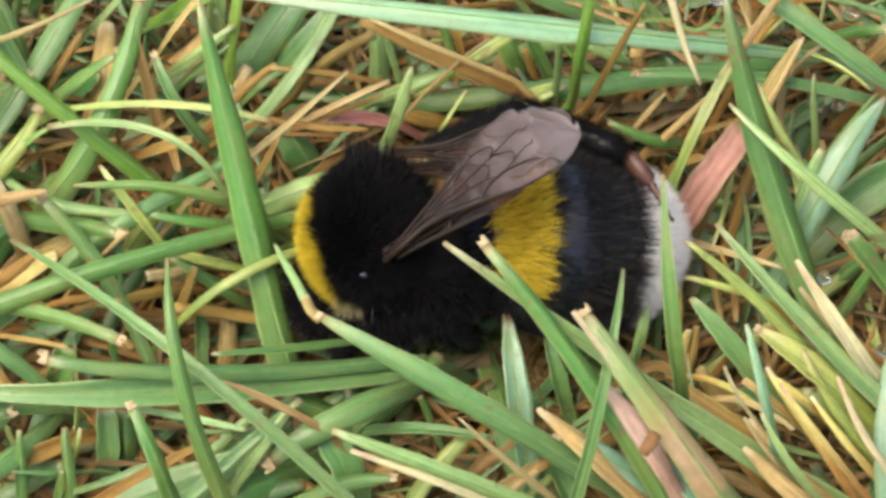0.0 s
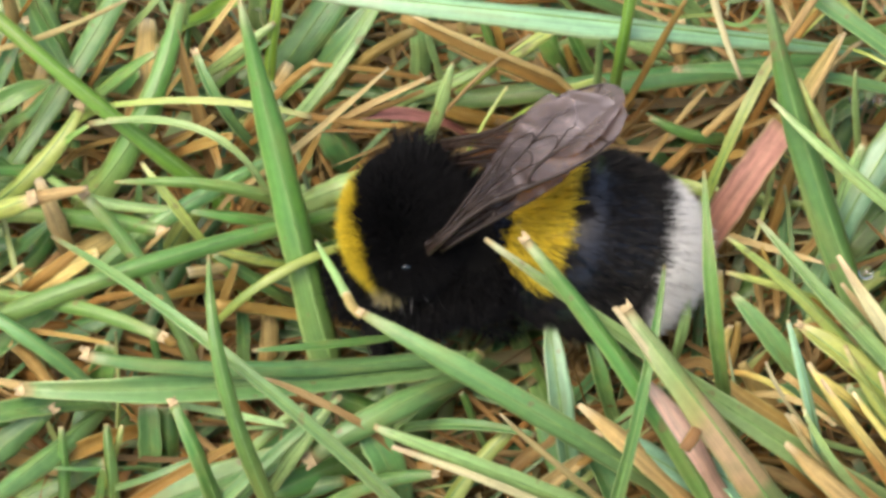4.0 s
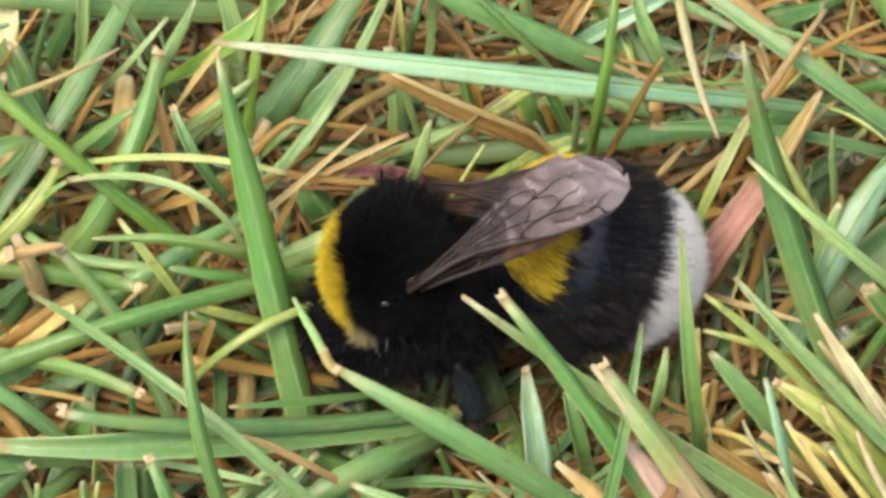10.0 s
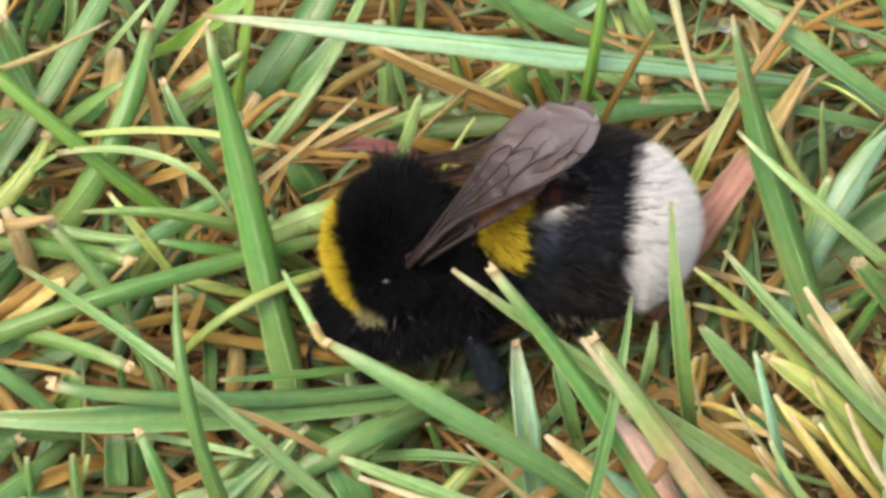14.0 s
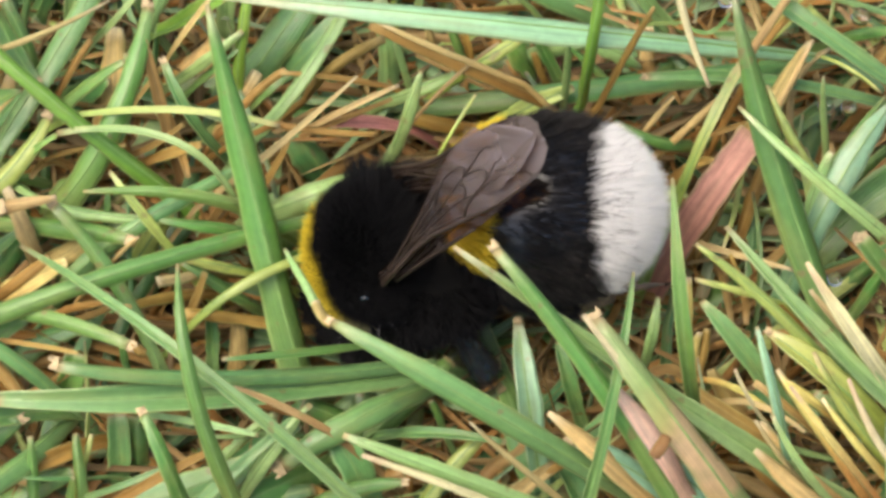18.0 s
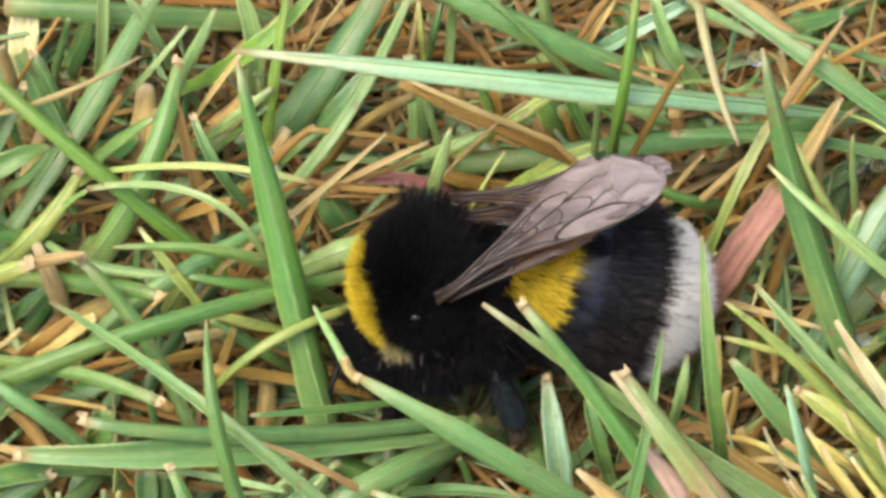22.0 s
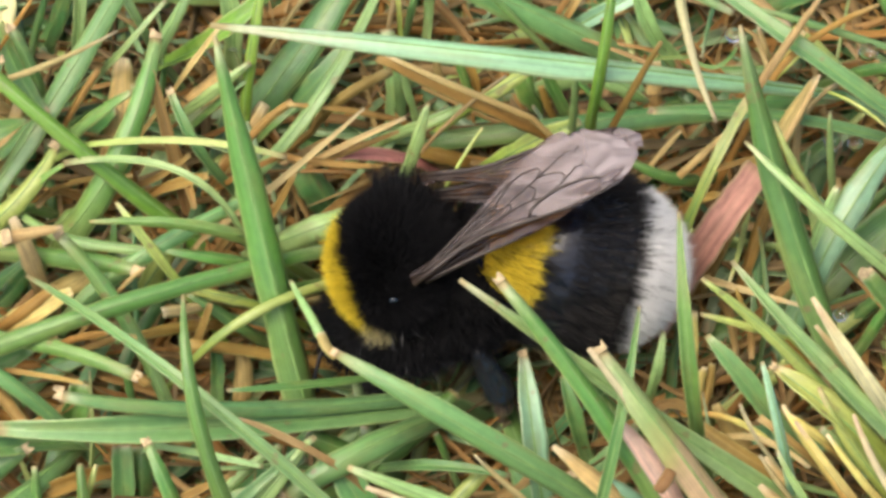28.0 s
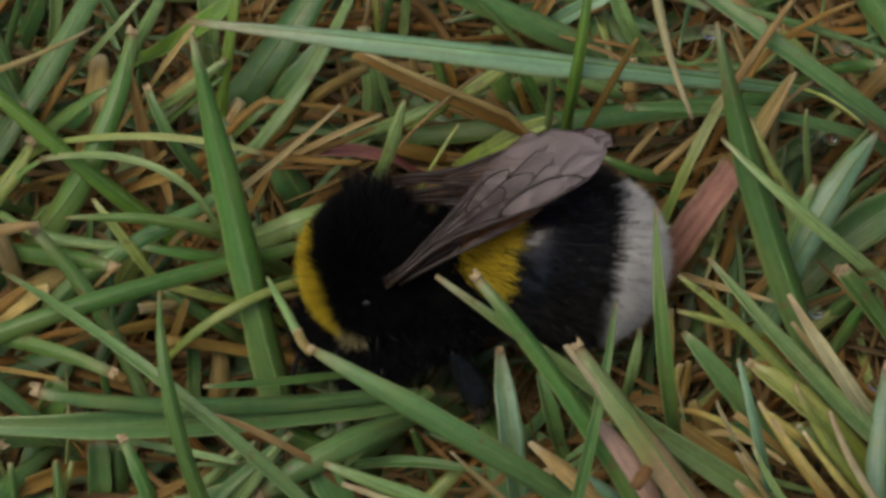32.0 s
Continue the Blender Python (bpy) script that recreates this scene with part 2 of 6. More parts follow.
def ground_material():
    """Dark soil under the near grass that passes, in patches, into closed lawn."""
    m, nt, bsdf = node_material("soil_and_lawn")
    tc = nt.nodes.new("ShaderNodeTexCoord")
    noises = []
    for scale in (300, 25, 2):
        n = nt.nodes.new("ShaderNodeTexNoise")
        n.inputs["Scale"].default_value = scale
        n.inputs["Detail"].default_value = 5
        link(nt, tc.outputs["Object"], n.inputs["Vector"])
        noises.append(n.outputs["Fac"])
    ln = nt.nodes.new("ShaderNodeVectorMath")
    ln.operation = "LENGTH"
    link(nt, tc.outputs["Object"], ln.inputs[0])
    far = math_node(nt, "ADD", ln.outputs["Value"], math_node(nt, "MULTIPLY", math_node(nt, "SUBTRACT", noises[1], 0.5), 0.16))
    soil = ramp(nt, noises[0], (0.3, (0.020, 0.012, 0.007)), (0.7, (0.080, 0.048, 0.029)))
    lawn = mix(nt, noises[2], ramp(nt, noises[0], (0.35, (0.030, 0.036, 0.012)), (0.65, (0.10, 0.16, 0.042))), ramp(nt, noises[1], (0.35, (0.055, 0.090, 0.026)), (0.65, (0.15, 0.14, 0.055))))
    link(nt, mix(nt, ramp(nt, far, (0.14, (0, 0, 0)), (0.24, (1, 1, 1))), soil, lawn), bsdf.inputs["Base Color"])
    bsdf.inputs["Roughness"].default_value = 0.9
    bsdf.inputs["Specular IOR Level"].default_value = 0.2
    b = nt.nodes.new("ShaderNodeBump")
    b.inputs["Strength"].default_value = 0.8
    b.inputs["Distance"].default_value = 0.0001
    link(nt, noises[0], b.inputs["Height"])
    link(nt, b.outputs[0], bsdf.inputs["Normal"])
    return m


GROUND = ground_material()
SKIN = plain("dull_black_skin", (0.005, 0.005, 0.005), 0.9, 0.05, 1500, 0.3, bump=0)
CUTICLE = plain("black_cuticle", (0.007, 0.010, 0.018), 0.13, 0.6, 1500, 0.4)
LEG = plain("dark_leg_cuticle", (0.008, 0.008, 0.010), 0.4, 0.3, 1500, 0.4)
TIBIA = plain("blue_black_tibia", (0.016, 0.030, 0.048), 0.24, 1.0, 1500, 0.4)
EYE_BLACK = plain("compound_eye", (0.010, 0.008, 0.008), 0.2, 0.6, 4000, 0.4)
TARSUS = plain("brown_foot", (0.15, 0.11, 0.075), 0.4, 0.5, 1500, 0.4)
RUSTY = plain("rusty_foot", (0.085, 0.036, 0.024), 0.4, 0.5, 1500, 0.4)
FUR_BLACK = hair_material("black_fur", (0.005, 0.005, 0.006), (0.014, 0.013, 0.013), 0.5, 0.2)
FUR_VELVET = hair_material("velvet_black_fur", (0.005, 0.005, 0.0055), (0.010, 0.010, 0.0115), 0.7, 0.15)
# grey tips imitate the highlights on black hair
FUR_SHEEN = hair_material("sheen_grey_fur", (0.014, 0.012, 0.011), (0.10, 0.085, 0.075), 0.5, 0.25)
FUR_GREY = hair_material("grey_fur", (0.05, 0.05, 0.05), (0.24, 0.25, 0.26), 0.5, 0.3)
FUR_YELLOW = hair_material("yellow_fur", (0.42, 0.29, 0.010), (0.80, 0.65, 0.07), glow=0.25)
FUR_CREAM = hair_material("cream_fur", (0.26, 0.22, 0.10), (0.52, 0.47, 0.25), glow=0.3)
FUR_WHITE = hair_material("white_fur", (0.95, 0.945, 0.93), (0.98, 0.978, 0.972), 0.35, 0.8, vary=0.04, glow=0.5)


def wing_material():
    """Smoky clear membrane: dark and see-through at the root, paler and duller towards the tip, with a creased sheen."""
    m, nt, bsdf = node_material("smoky_wing_membrane")
    tc = nt.nodes.new("ShaderNodeTexCoord")
    sep = nt.nodes.new("ShaderNodeSeparateXYZ")
    link(nt, tc.outputs["Object"], sep.inputs[0])
    along = math_node(nt, "MULTIPLY", sep.outputs[0], 80.0)
    n = nt.nodes.new("ShaderNodeTexNoise")
    n.inputs["Scale"].default_value = 420
    n.inputs["Detail"].default_value = 3
    link(nt, tc.outputs["Object"], n.inputs["Vector"])
    blot = math_node(nt, "MULTIPLY_ADD", math_node(nt, "SUBTRACT", n.outputs["Fac"], 0.5), 0.9, along)
    # the pale outer half has part of the sky's sheen in its base colour
    link(nt, ramp(nt, blot, (0.15, (0.040, 0.029, 0.022)), (0.45, (0.070, 0.055, 0.052)), (0.75, (0.215, 0.19, 0.195)), (1.0, (0.235, 0.21, 0.225))), bsdf.inputs["Base Color"])
    # cells between fine veins: creased along the rims
    cell_map = nt.nodes.new("ShaderNodeMapping")
    cell_map.inputs["Scale"].default_value = (480, 950, 480)
    link(nt, tc.outputs["Object"], cell_map.inputs["Vector"])
    rims = nt.nodes.new("ShaderNodeTexVoronoi")
    rims.feature = "DISTANCE_TO_EDGE"
    rims.inputs["Scale"].default_value = 1.0
    link(nt, cell_map.outputs[0], rims.inputs["Vector"])
    bsdf.inputs["Roughness"].default_value = 0.36
    bsdf.inputs["IOR"].default_value = 2.05
    bsdf.inputs["Specular Tint"].default_value = (0.78, 0.80, 1.0, 1)
    bsdf.inputs["Coat Weight"].default_value = 0.3
    bsdf.inputs["Coat Roughness"].default_value = 0.2
    crease = math_node(nt, "MINIMUM", math_node(nt, "MULTIPLY", rims.outputs["Distance"], 5.0), 1.0)
    height = math_node(nt, "ADD", math_node(nt, "MULTIPLY", crease, 0.5), math_node(nt, "MULTIPLY", n.outputs["Fac"], 1.2))
    b = nt.nodes.new("ShaderNodeBump")
    b.inputs["Strength"].default_value = 0.5
    b.inputs["Distance"].default_value = 0.0003
    link(nt, height, b.inputs["Height"])
    link(nt, b.outputs[0], bsdf.inputs["Normal"])
    clear = nt.nodes.new("ShaderNodeBsdfTransparent")
    clear.inputs["Color"].default_value = (0.66, 0.50, 0.34, 1)
    ms = nt.nodes.new("ShaderNodeMixShader")
    link(nt, math_node(nt, "SUBTRACT", 0.89, math_node(nt, "MULTIPLY", math_node(nt, "MINIMUM", along, 1.0), 0.31)), ms.inputs[0])
    link(nt, bsdf.outputs[0], ms.inputs[1])
    link(nt, clear.outputs[0], ms.inputs[2])
    link(nt, ms.outputs[0], nt.nodes["Material Output"].inputs["Surface"])
    return m


WING = wing_material()
VEIN = plain("wing_vein", (0.028, 0.018, 0.014), 0.4, 0.5, 900, 0.3, bump=0)


# ---- mesh helpers ----
def mesh_of(name, verts, faces, uvs=None, smooth=True):
    me = bpy.data.meshes.new(name)
    me.from_pydata([tuple(v) for v in verts], [], faces)
    if uvs is not None:
        layer = me.uv_layers.new(name="UVMap")
        idx = np.empty(len(me.loops), dtype=np.int32)
        me.loops.foreach_get("vertex_index", idx)
        layer.data.foreach_set("uv", np.asarray(uvs, dtype=np.float32)[idx].ravel())
    if smooth:
        me.polygons.foreach_set("use_smooth", np.ones(len(me.polygons), dtype=bool))
    me.update()
    return me


def part(name, data, material, parent=None, label="", at=None):
    """One mesh object from a mesh or a bmesh, under a thing or a part."""
    if isinstance(data, bmesh.types.BMesh):
        me = bpy.data.meshes.new(name)
        data.to_mesh(me)
        data.free()
        me.polygons.foreach_set("use_smooth", np.ones(len(me.polygons), dtype=bool))
        data = me
    if material:
        data.materials.append(material)
    ob = new(name, data)
    ob.parent = parent
    if at is not None:
        ob.matrix_basis = at
    if label:
        tagged(ob, label)
    return ob


def curve_points(pts, n):
    """n points on a smooth curve through three or more points."""
    p = np.array(pts, float)
    d = np.r_[0, np.cumsum(np.sqrt(np.linalg.norm(np.diff(p, axis=0), axis=1)))]
    d /= d[-1]
    k = len(p) - 1
    t = np.linspace(0, 1, n)
    van = np.vander(d, k + 1, increasing=True)
    return np.vander(t, k + 1, increasing=True) @ np.linalg.solve(van, p)


FACING = np.array((0.0, -0.2, 0.98))


def ribbon(pts, widths, n=14, roll=0.0, fold=0.32, thick=0.07, wave=0.0, seed=0.0):
    """A closed leaf: six points round, folded along the midrib, tapering to the tip. Millimetres in, metres out."""
    c = curve_points(pts, n)
    tan = np.gradient(c, axis=0)
    tan /= np.linalg.norm(tan, axis=1)[:, None]
    side = np.cross(tan, FACING)
    side /= np.linalg.norm(side, axis=1)[:, None] + 1e-9
    norm = np.cross(side, tan)
    s = np.linspace(0, 1, n)
    turn = np.radians(roll) + wave * np.sin(s * 5.0 + seed)
    ct, st = np.cos(turn)[:, None], np.sin(turn)[:, None]
    side, norm = side * ct + norm * st, norm * ct - side * st
    w0, w1, w2 = widths
    w = np.where(s < 0.5, w0 + (w1 - w0) * s * 2, w1 + (w2 - w1) * np.clip((s - 0.5) * 2, 0, 1) ** 1.7)
    hw = (w / 2)[:, None]
    th = np.minimum(thick, w * 0.2)[:, None]
    dip = hw * fold
    ring = np.stack([c - side * hw + norm * dip, c, c + side * hw + norm * dip,
                     c + side * hw * 0.96 + norm * (dip - th), c - norm * th * 1.5, c - side * hw * 0.96 + norm * (dip - th)], 1)
    verts = ring.reshape(-1, 3) * MM
    uv = np.stack([np.tile([0, 0.5, 1, 1, 0.5, 0], n), np.repeat(s, 6)], 1)
    faces = [(i * 6 + k, i * 6 + (k + 1) % 6, i * 6 + 6 + (k + 1) % 6, i * 6 + 6 + k) for i in range(n - 1) for k in range(6)]
    faces += [(0, 5, 4, 1), (1, 4, 3, 2)]
    e = (n - 1) * 6
    faces += [(e, e + 1, e + 4, e + 5), (e + 1, e + 2, e + 3, e + 4)]
    return verts, faces, uv


count = [0]


def blade(kind, w0, w1, w2, root, bend, tip, roll=None):
    """One leaf or stalk of its own: root, bend and tip in millimetres; it runs on down into the soil."""
    count[0] += 1
    rng = random.Random(count[0])
    root, bend, tip = (np.array(p, float) for p in (root, bend, tip))
    back = root - bend
    flat = math.hypot(back[0], back[1]) + 1e-6
    drop = root[2] + 0.6
    foot = root + np.array((back[0] / flat * drop * 0.7, back[1] / flat * drop * 0.7, -drop))
    upper = curve_points((root, bend, tip), 15)
    low = [foot + (root - foot) * k + np.array((back[0], back[1], 0)) / flat * 0.25 * drop * k * (1 - k) for k in (0, 0.35, 0.7)]
    c = np.vstack([low, upper])
    verts, faces, uv = leaf_along(c, 3, (w0, w1, w2), rng.uniform(-14, 14) if roll is None else roll, rng)
    name, words = WORDS[kind]
    me = mesh_of(name, verts, faces, uv)
    ob = part(name, me, LEAF[kind])
    # origin at the foot
    off = Vector(foot * MM)
    me.transform(Matrix.Translation(-off))
    ob.location = off
    tagged(ob, words, "grass" if "grass_blade" in name else "dry grass", "blades of the lawn")
    if kind in "GDBWYLVZ":
        if max(w0, w1) >= 0.62:
            rib = tube(c[3:-1] + np.array((0, -0.01, 0.03)), np.linspace(0.045, 0.02, len(c) - 4) * max(w0, w1) ** 0.5, 6)
            rib.transform(Matrix.Translation(-off))
            part("midrib", rib, MIDRIB, ob, "pale midrib")
        if w2 >= 0.4 and tip[2] >= 7:
            cut_end(ob, c, w2, off, rng)
    return ob


def cut_end(ob, c, width, off, rng):
    """The mown end of a leaf: a short dry frayed fringe past the green."""
    way = c[-1] - c[-2]
    way /= np.linalg.norm(way)
    side = np.cross(way, FACING)
    side /= np.linalg.norm(side)
    up = np.cross(side, way)
    n, verts, faces = 5, [], []
    for i in range(n):
        a = (i / (n - 1) - 0.5) * width * 1.04
        ln = rng.uniform(0.12, 0.42) * (0.5 + min(width, 1.0))
        for h in (0.05, -0.05):
            verts.append(c[-1] - way * 0.12 + side * a + up * h)
            verts.append(c[-1] + way * ln + side * a * 0.9 + up * (h * 0.6 + rng.uniform(-0.03, 0.05)))
    for i in range(n - 1):
        o = i * 4
        faces += [(o, o + 4, o + 5, o + 1), (o + 2, o + 3, o + 7, o + 6), (o + 1, o + 5, o + 7, o + 3)]
    me = mesh_of("cut_end", np.array(verts) * MM, faces, None, False)
    me.transform(Matrix.Translation(-off))
    part("cut_end", me, CUT_END, ob, "dry mown end")


def tip_of(ob, kind, w0, w1, w2, root, bend, tip):
    """The withered or other-coloured end of a leaf, a part of it."""
    count[0] += 1
    rng = random.Random(count[0])
    c = curve_points([np.array(p, float) for p in (root, bend, tip)], 12)
    verts, faces, uv = leaf_along(c, 0, (w0, w1, w2), rng.uniform(-15, 15), rng)
    me = mesh_of("leaf_end", verts, faces, uv)
    me.transform(Matrix.Translation(-ob.location))
    return part("leaf_end", me, LEAF[kind], ob, "withered end of the blade" if kind in "SPHKXR" else "pale bent end of the blade")


def leaf_along(c, low, widths, roll, rng):
    n = len(c)
    s = np.r_[np.zeros(low), np.linspace(0, 1, n - low)]
    tan = np.gradient(c, axis=0)
    tan /= np.linalg.norm(tan, axis=1)[:, None]
    side = np.cross(tan, FACING)
    side /= np.linalg.norm(side, axis=1)[:, None] + 1e-9
    norm = np.cross(side, tan)
    ph = rng.uniform(0, 6)
    turn = np.radians(roll) + 0.22 * np.sin(s * 4.0 + ph)
    ct, st = np.cos(turn)[:, None], np.sin(turn)[:, None]
    side, norm = side * ct + norm * st, norm * ct - side * st
    w0, w1, w2 = widths
    w = np.where(s < 0.5, w0 + (w1 - w0) * s * 2, w1 + (w2 - w1) * np.clip((s - 0.5) * 2, 0, 1) ** 1.6)
    w = w * (1 + 0.05 * np.sin(s * 23 + ph))
    hw = (w / 2)[:, None]
    th = np.minimum(0.10, w * 0.2)[:, None]
    # arched over or folded up along the midrib
    fold = rng.uniform(0.35, 0.75) * (-1 if rng.random() < 0.68 else 0.7)
    power = 1.9 if fold < 0 else 1.25
    cols = []
    for k in (-1, -0.72, -0.4, -0.1, 0.1, 0.4, 0.72, 1):
        cols.append(c + side * hw * k + norm * hw * fold * (abs(k) ** power))
    for k in (1, 0.4, 0, -0.4, -1):
        cols.append(c + side * hw * k * 0.96 + norm * (hw * fold * (abs(k) ** power) - th * (1.8 if k == 0 else 1)))
    ring = np.stack(cols, 1)
    m = ring.shape[1]
    uvx = [0, 0.14, 0.3, 0.45, 0.55, 0.7, 0.86, 1, 1, 0.7, 0.5, 0.3, 0]
    verts = ring.reshape(-1, 3) * MM
    uv = np.stack([np.tile(uvx, n), np.repeat(s, m)], 1)
    faces = [(i * m + k, i * m + (k + 1) % m, i * m + m + (k + 1) % m, i * m + m + k) for i in range(n - 1) for k in range(m)]
    e = (n - 1) * m
    faces.append(tuple(e + k for k in range(m)))
    return verts, faces, uv


def tube(pts, radii, sides=8):
    """A rounded limb along points: rings of given radii, closed ends."""
    c = np.array(pts, float)
    tan = np.gradient(c, axis=0)
    tan /= np.linalg.norm(tan, axis=1)[:, None]
    ref = np.array((0.31, 0.2, 0.93))
    side = np.cross(tan, ref)
    side /= np.linalg.norm(side, axis=1)[:, None]
    norm = np.cross(side, tan)
    a = np.linspace(0, 2 * np.pi, sides, endpoint=False)
    r = np.asarray(radii, float)[:, None, None]
    ring = c[:, None] + r * (np.cos(a)[None, :, None] * side[:, None] + np.sin(a)[None, :, None] * norm[:, None])
    n = len(c)
    faces = [(i * sides + k, i * sides + (k + 1) % sides, (i + 1) * sides + (k + 1) % sides, (i + 1) * sides + k) for i in range(n - 1) for k in range(sides)]
    faces += [tuple(reversed(range(sides))), tuple((n - 1) * sides + k for k in range(sides))]
    return mesh_of("limb", ring.reshape(-1, 3) * MM, faces)


# ---- ground ----
def build_ground():
    """One sheet to the horizon: uneven dark soil near, lawn far."""
    rng = np.random.default_rng(3)
    xs = np.r_[-60, -20, -6, -2, -0.6, -0.25, np.linspace(-0.12, 0.12, 49), 0.25, 0.6, 2, 6, 20, 60]
    n = len(xs)
    gx, gy = np.meshgrid(xs, xs)
    near = (np.abs(gx) < 0.11) & (np.abs(gy) < 0.11)
    gz = np.where(near, rng.uniform(-0.0008, 0.0008, gx.shape), 0.0)
    verts = np.stack([gx, gy, gz], -1).reshape(-1, 3)
    faces = [(j * n + i, j * n + i + 1, (j + 1) * n + i + 1, (j + 1) * n + i) for j in range(n - 1) for i in range(n - 1)]
    me = mesh_of("ground", verts, faces)
    me.materials.append(GROUND)
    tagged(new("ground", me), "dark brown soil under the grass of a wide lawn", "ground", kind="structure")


build_ground()


# ---- the bumblebee ----
def egg_points(d, radii, taper):
    """Points of an egg for unit directions d: thinner towards the tail by taper."""
    p = d * radii
    f = 1 - taper * d[:, :1]
    return np.concatenate([p[:, :1], p[:, 1:] * f], 1)


def egg(name, centre, radii, taper=0.0, segs=40, rings=24, start=-1.0, end=1.0, step=0.0):
    """An egg, or a plate of one between two cuts across its length; step lifts the plate's hind rim."""
    a0, a1 = math.acos(-start), math.acos(-end)
    d, grow = [], []
    for j in range(rings + 1):
        a = a0 + (a1 - a0) * j / rings
        for i in range(segs):
            b = 2 * math.pi * i / segs
            d.append((-math.cos(a), math.sin(a) * math.cos(b), math.sin(a) * math.sin(b)))
            grow.append(1 + step * (j / rings) ** 0.7)
    p = egg_points(np.array(d), np.array(radii), taper)
    p[:, 1:] *= np.array(grow)[:, None]
    f = [(j * segs + i, j * segs + (i + 1) % segs, (j + 1) * segs + (i + 1) % segs, (j + 1) * segs + i) for j in range(rings) for i in range(segs)]
    return mesh_of(name, (p + np.array(centre)) * MM, f)


def fur(name, centre, radii, taper, n, keep, length, lean, material, parent, label, seed, width=0.04, curl=0.25, ragged=0.35, clump=0.0, tufts=500):
    """Single hairs, rooted on an egg, leaning along lean; keep(d) says where they grow; clump draws their ends together into tufts."""
    rng = np.random.default_rng(seed)
    d = rng.normal(size=(n, 3))
    d /= np.linalg.norm(d, axis=1)[:, None]
    d = d[keep(d, rng)]
    m = len(d)
    r = np.array(radii, float)
    root = egg_points(d, r, taper) + np.array(centre)
    nor = d / r
    nor /= np.linalg.norm(nor, axis=1)[:, None]
    way = nor + np.array(lean) + rng.normal(scale=ragged * 0.55, size=(m, 3))
    way /= np.linalg.norm(way, axis=1)[:, None]
    bend = np.array(lean) * curl + rng.normal(scale=curl * 0.6, size=(m, 3))
    ln = length * rng.uniform(0.55, 1.25, size=(m, 1))
    mid = root + way * ln * 0.55 + bend * ln * 0.15
    end = root + way * ln + bend * ln * 0.5
    if clump:
        heads = rng.choice(m, min(tufts, m), replace=False)
        near = np.empty(m, int)
        for i in range(0, m, 2000):
            near[i:i + 2000] = np.argmin(((d[i:i + 2000, None] - d[heads][None]) ** 2 * np.array((0.25, 1, 1))).sum(-1), 1)
        pull = clump * rng.uniform(0.4, 1.0, size=(m, 1))
        end += (end[heads][near] - end) * pull * np.array((0.3, 1, 1))
        mid += (mid[heads][near] - mid) * pull * 0.5 * np.array((0.3, 1, 1))
    side = np.cross(way, rng.normal(size=(m, 3)))
    side /= np.linalg.norm(side, axis=1)[:, None]
    w = width * rng.uniform(0.7, 1.3, size=(m, 1)) / 2
    v = np.stack([root - side * w, root + side * w, mid + side * w * 0.8, mid - side * w * 0.8, end], 1).reshape(-1, 3) * MM
    uv = np.tile([(0, 0), (1, 0), (1, 0.55), (0, 0.55), (0.5, 1)], (m, 1))
    faces = []
    for i in range(0, 5 * m, 5):
        faces.append((i, i + 1, i + 2, i + 3))
        faces.append((i + 3, i + 2, i + 4))
    return part(name, mesh_of(name, v, faces, uv), material, parent, label)


def smooth_profile(s, knots):
    """A gently rounded line through (place, height) knots."""
    x, y = zip(*knots)
    fine = np.linspace(x[0], x[-1], 200)
    line = np.interp(fine, x, y)
    pad = np.r_[np.full(9, line[0]), line, np.full(9, line[-1])]
    return np.interp(s, fine, np.convolve(pad, np.hanning(21)[1:-1] / np.hanning(21)[1:-1].sum(), "valid"))


FORE = (  # front and hind edge of a forewing, along its length and across, as shares of the length
    ((0, 0.02), (0.2, -0.03), (0.32, -0.04), (0.5, -0.02), (0.7, 0.005), (0.82, -0.003), (0.90, -0.014), (0.96, -0.04), (1.0, -0.09)),
    ((0, 0.035), (0.12, 0.05), (0.24, 0.10), (0.36, 0.155), (0.5, 0.225), (0.62, 0.275), (0.73, 0.298), (0.80, 0.287), (0.87, 0.255), (0.94, 0.205), (1.0, 0.135)))
HIND = (((0, 0.02), (0.3, 0.0), (0.7, -0.01), (0.92, -0.04), (1.0, -0.08)),
        ((0, 0.04), (0.3, 0.13), (0.6, 0.22), (0.8, 0.21), (0.93, 0.15), (1.0, 0.09)))


def wing_edges(length, plan, seed):
    """Front and hind edge along the wing; the outer third of the hind edge is worn ragged."""
    n = 56
    s = np.linspace(0, 1, n)
    rng = np.random.default_rng(seed)
    lead = smooth_profile(s, plan[0]) * length
    trail = smooth_profile(s, plan[1]) * length
    worn = np.repeat(rng.random(n // 2), 2)[:n]
    trail -= (s > 0.78) * (s < 0.985) * worn ** 2 * 0.40
    return s, lead, trail


def wing_relief(s, q):
    """Height of the membrane: pleats between the veins, a droop towards the tip, a raised front edge."""
    pleat = (0.035 + 0.04 * np.clip(0.6 - s, 0, 1)) * np.sin(q * 9.5 + 1.2 * np.sin(s * 6)) * np.sin(np.pi * np.clip(q, 0, 1)) * np.clip(s * 3, 0, 1)
    return pleat + 0.025 * np.sin(s * 19 + q * 4) * q - 0.55 * (s - 0.5) ** 2 + 0.10 * (1 - q) ** 4


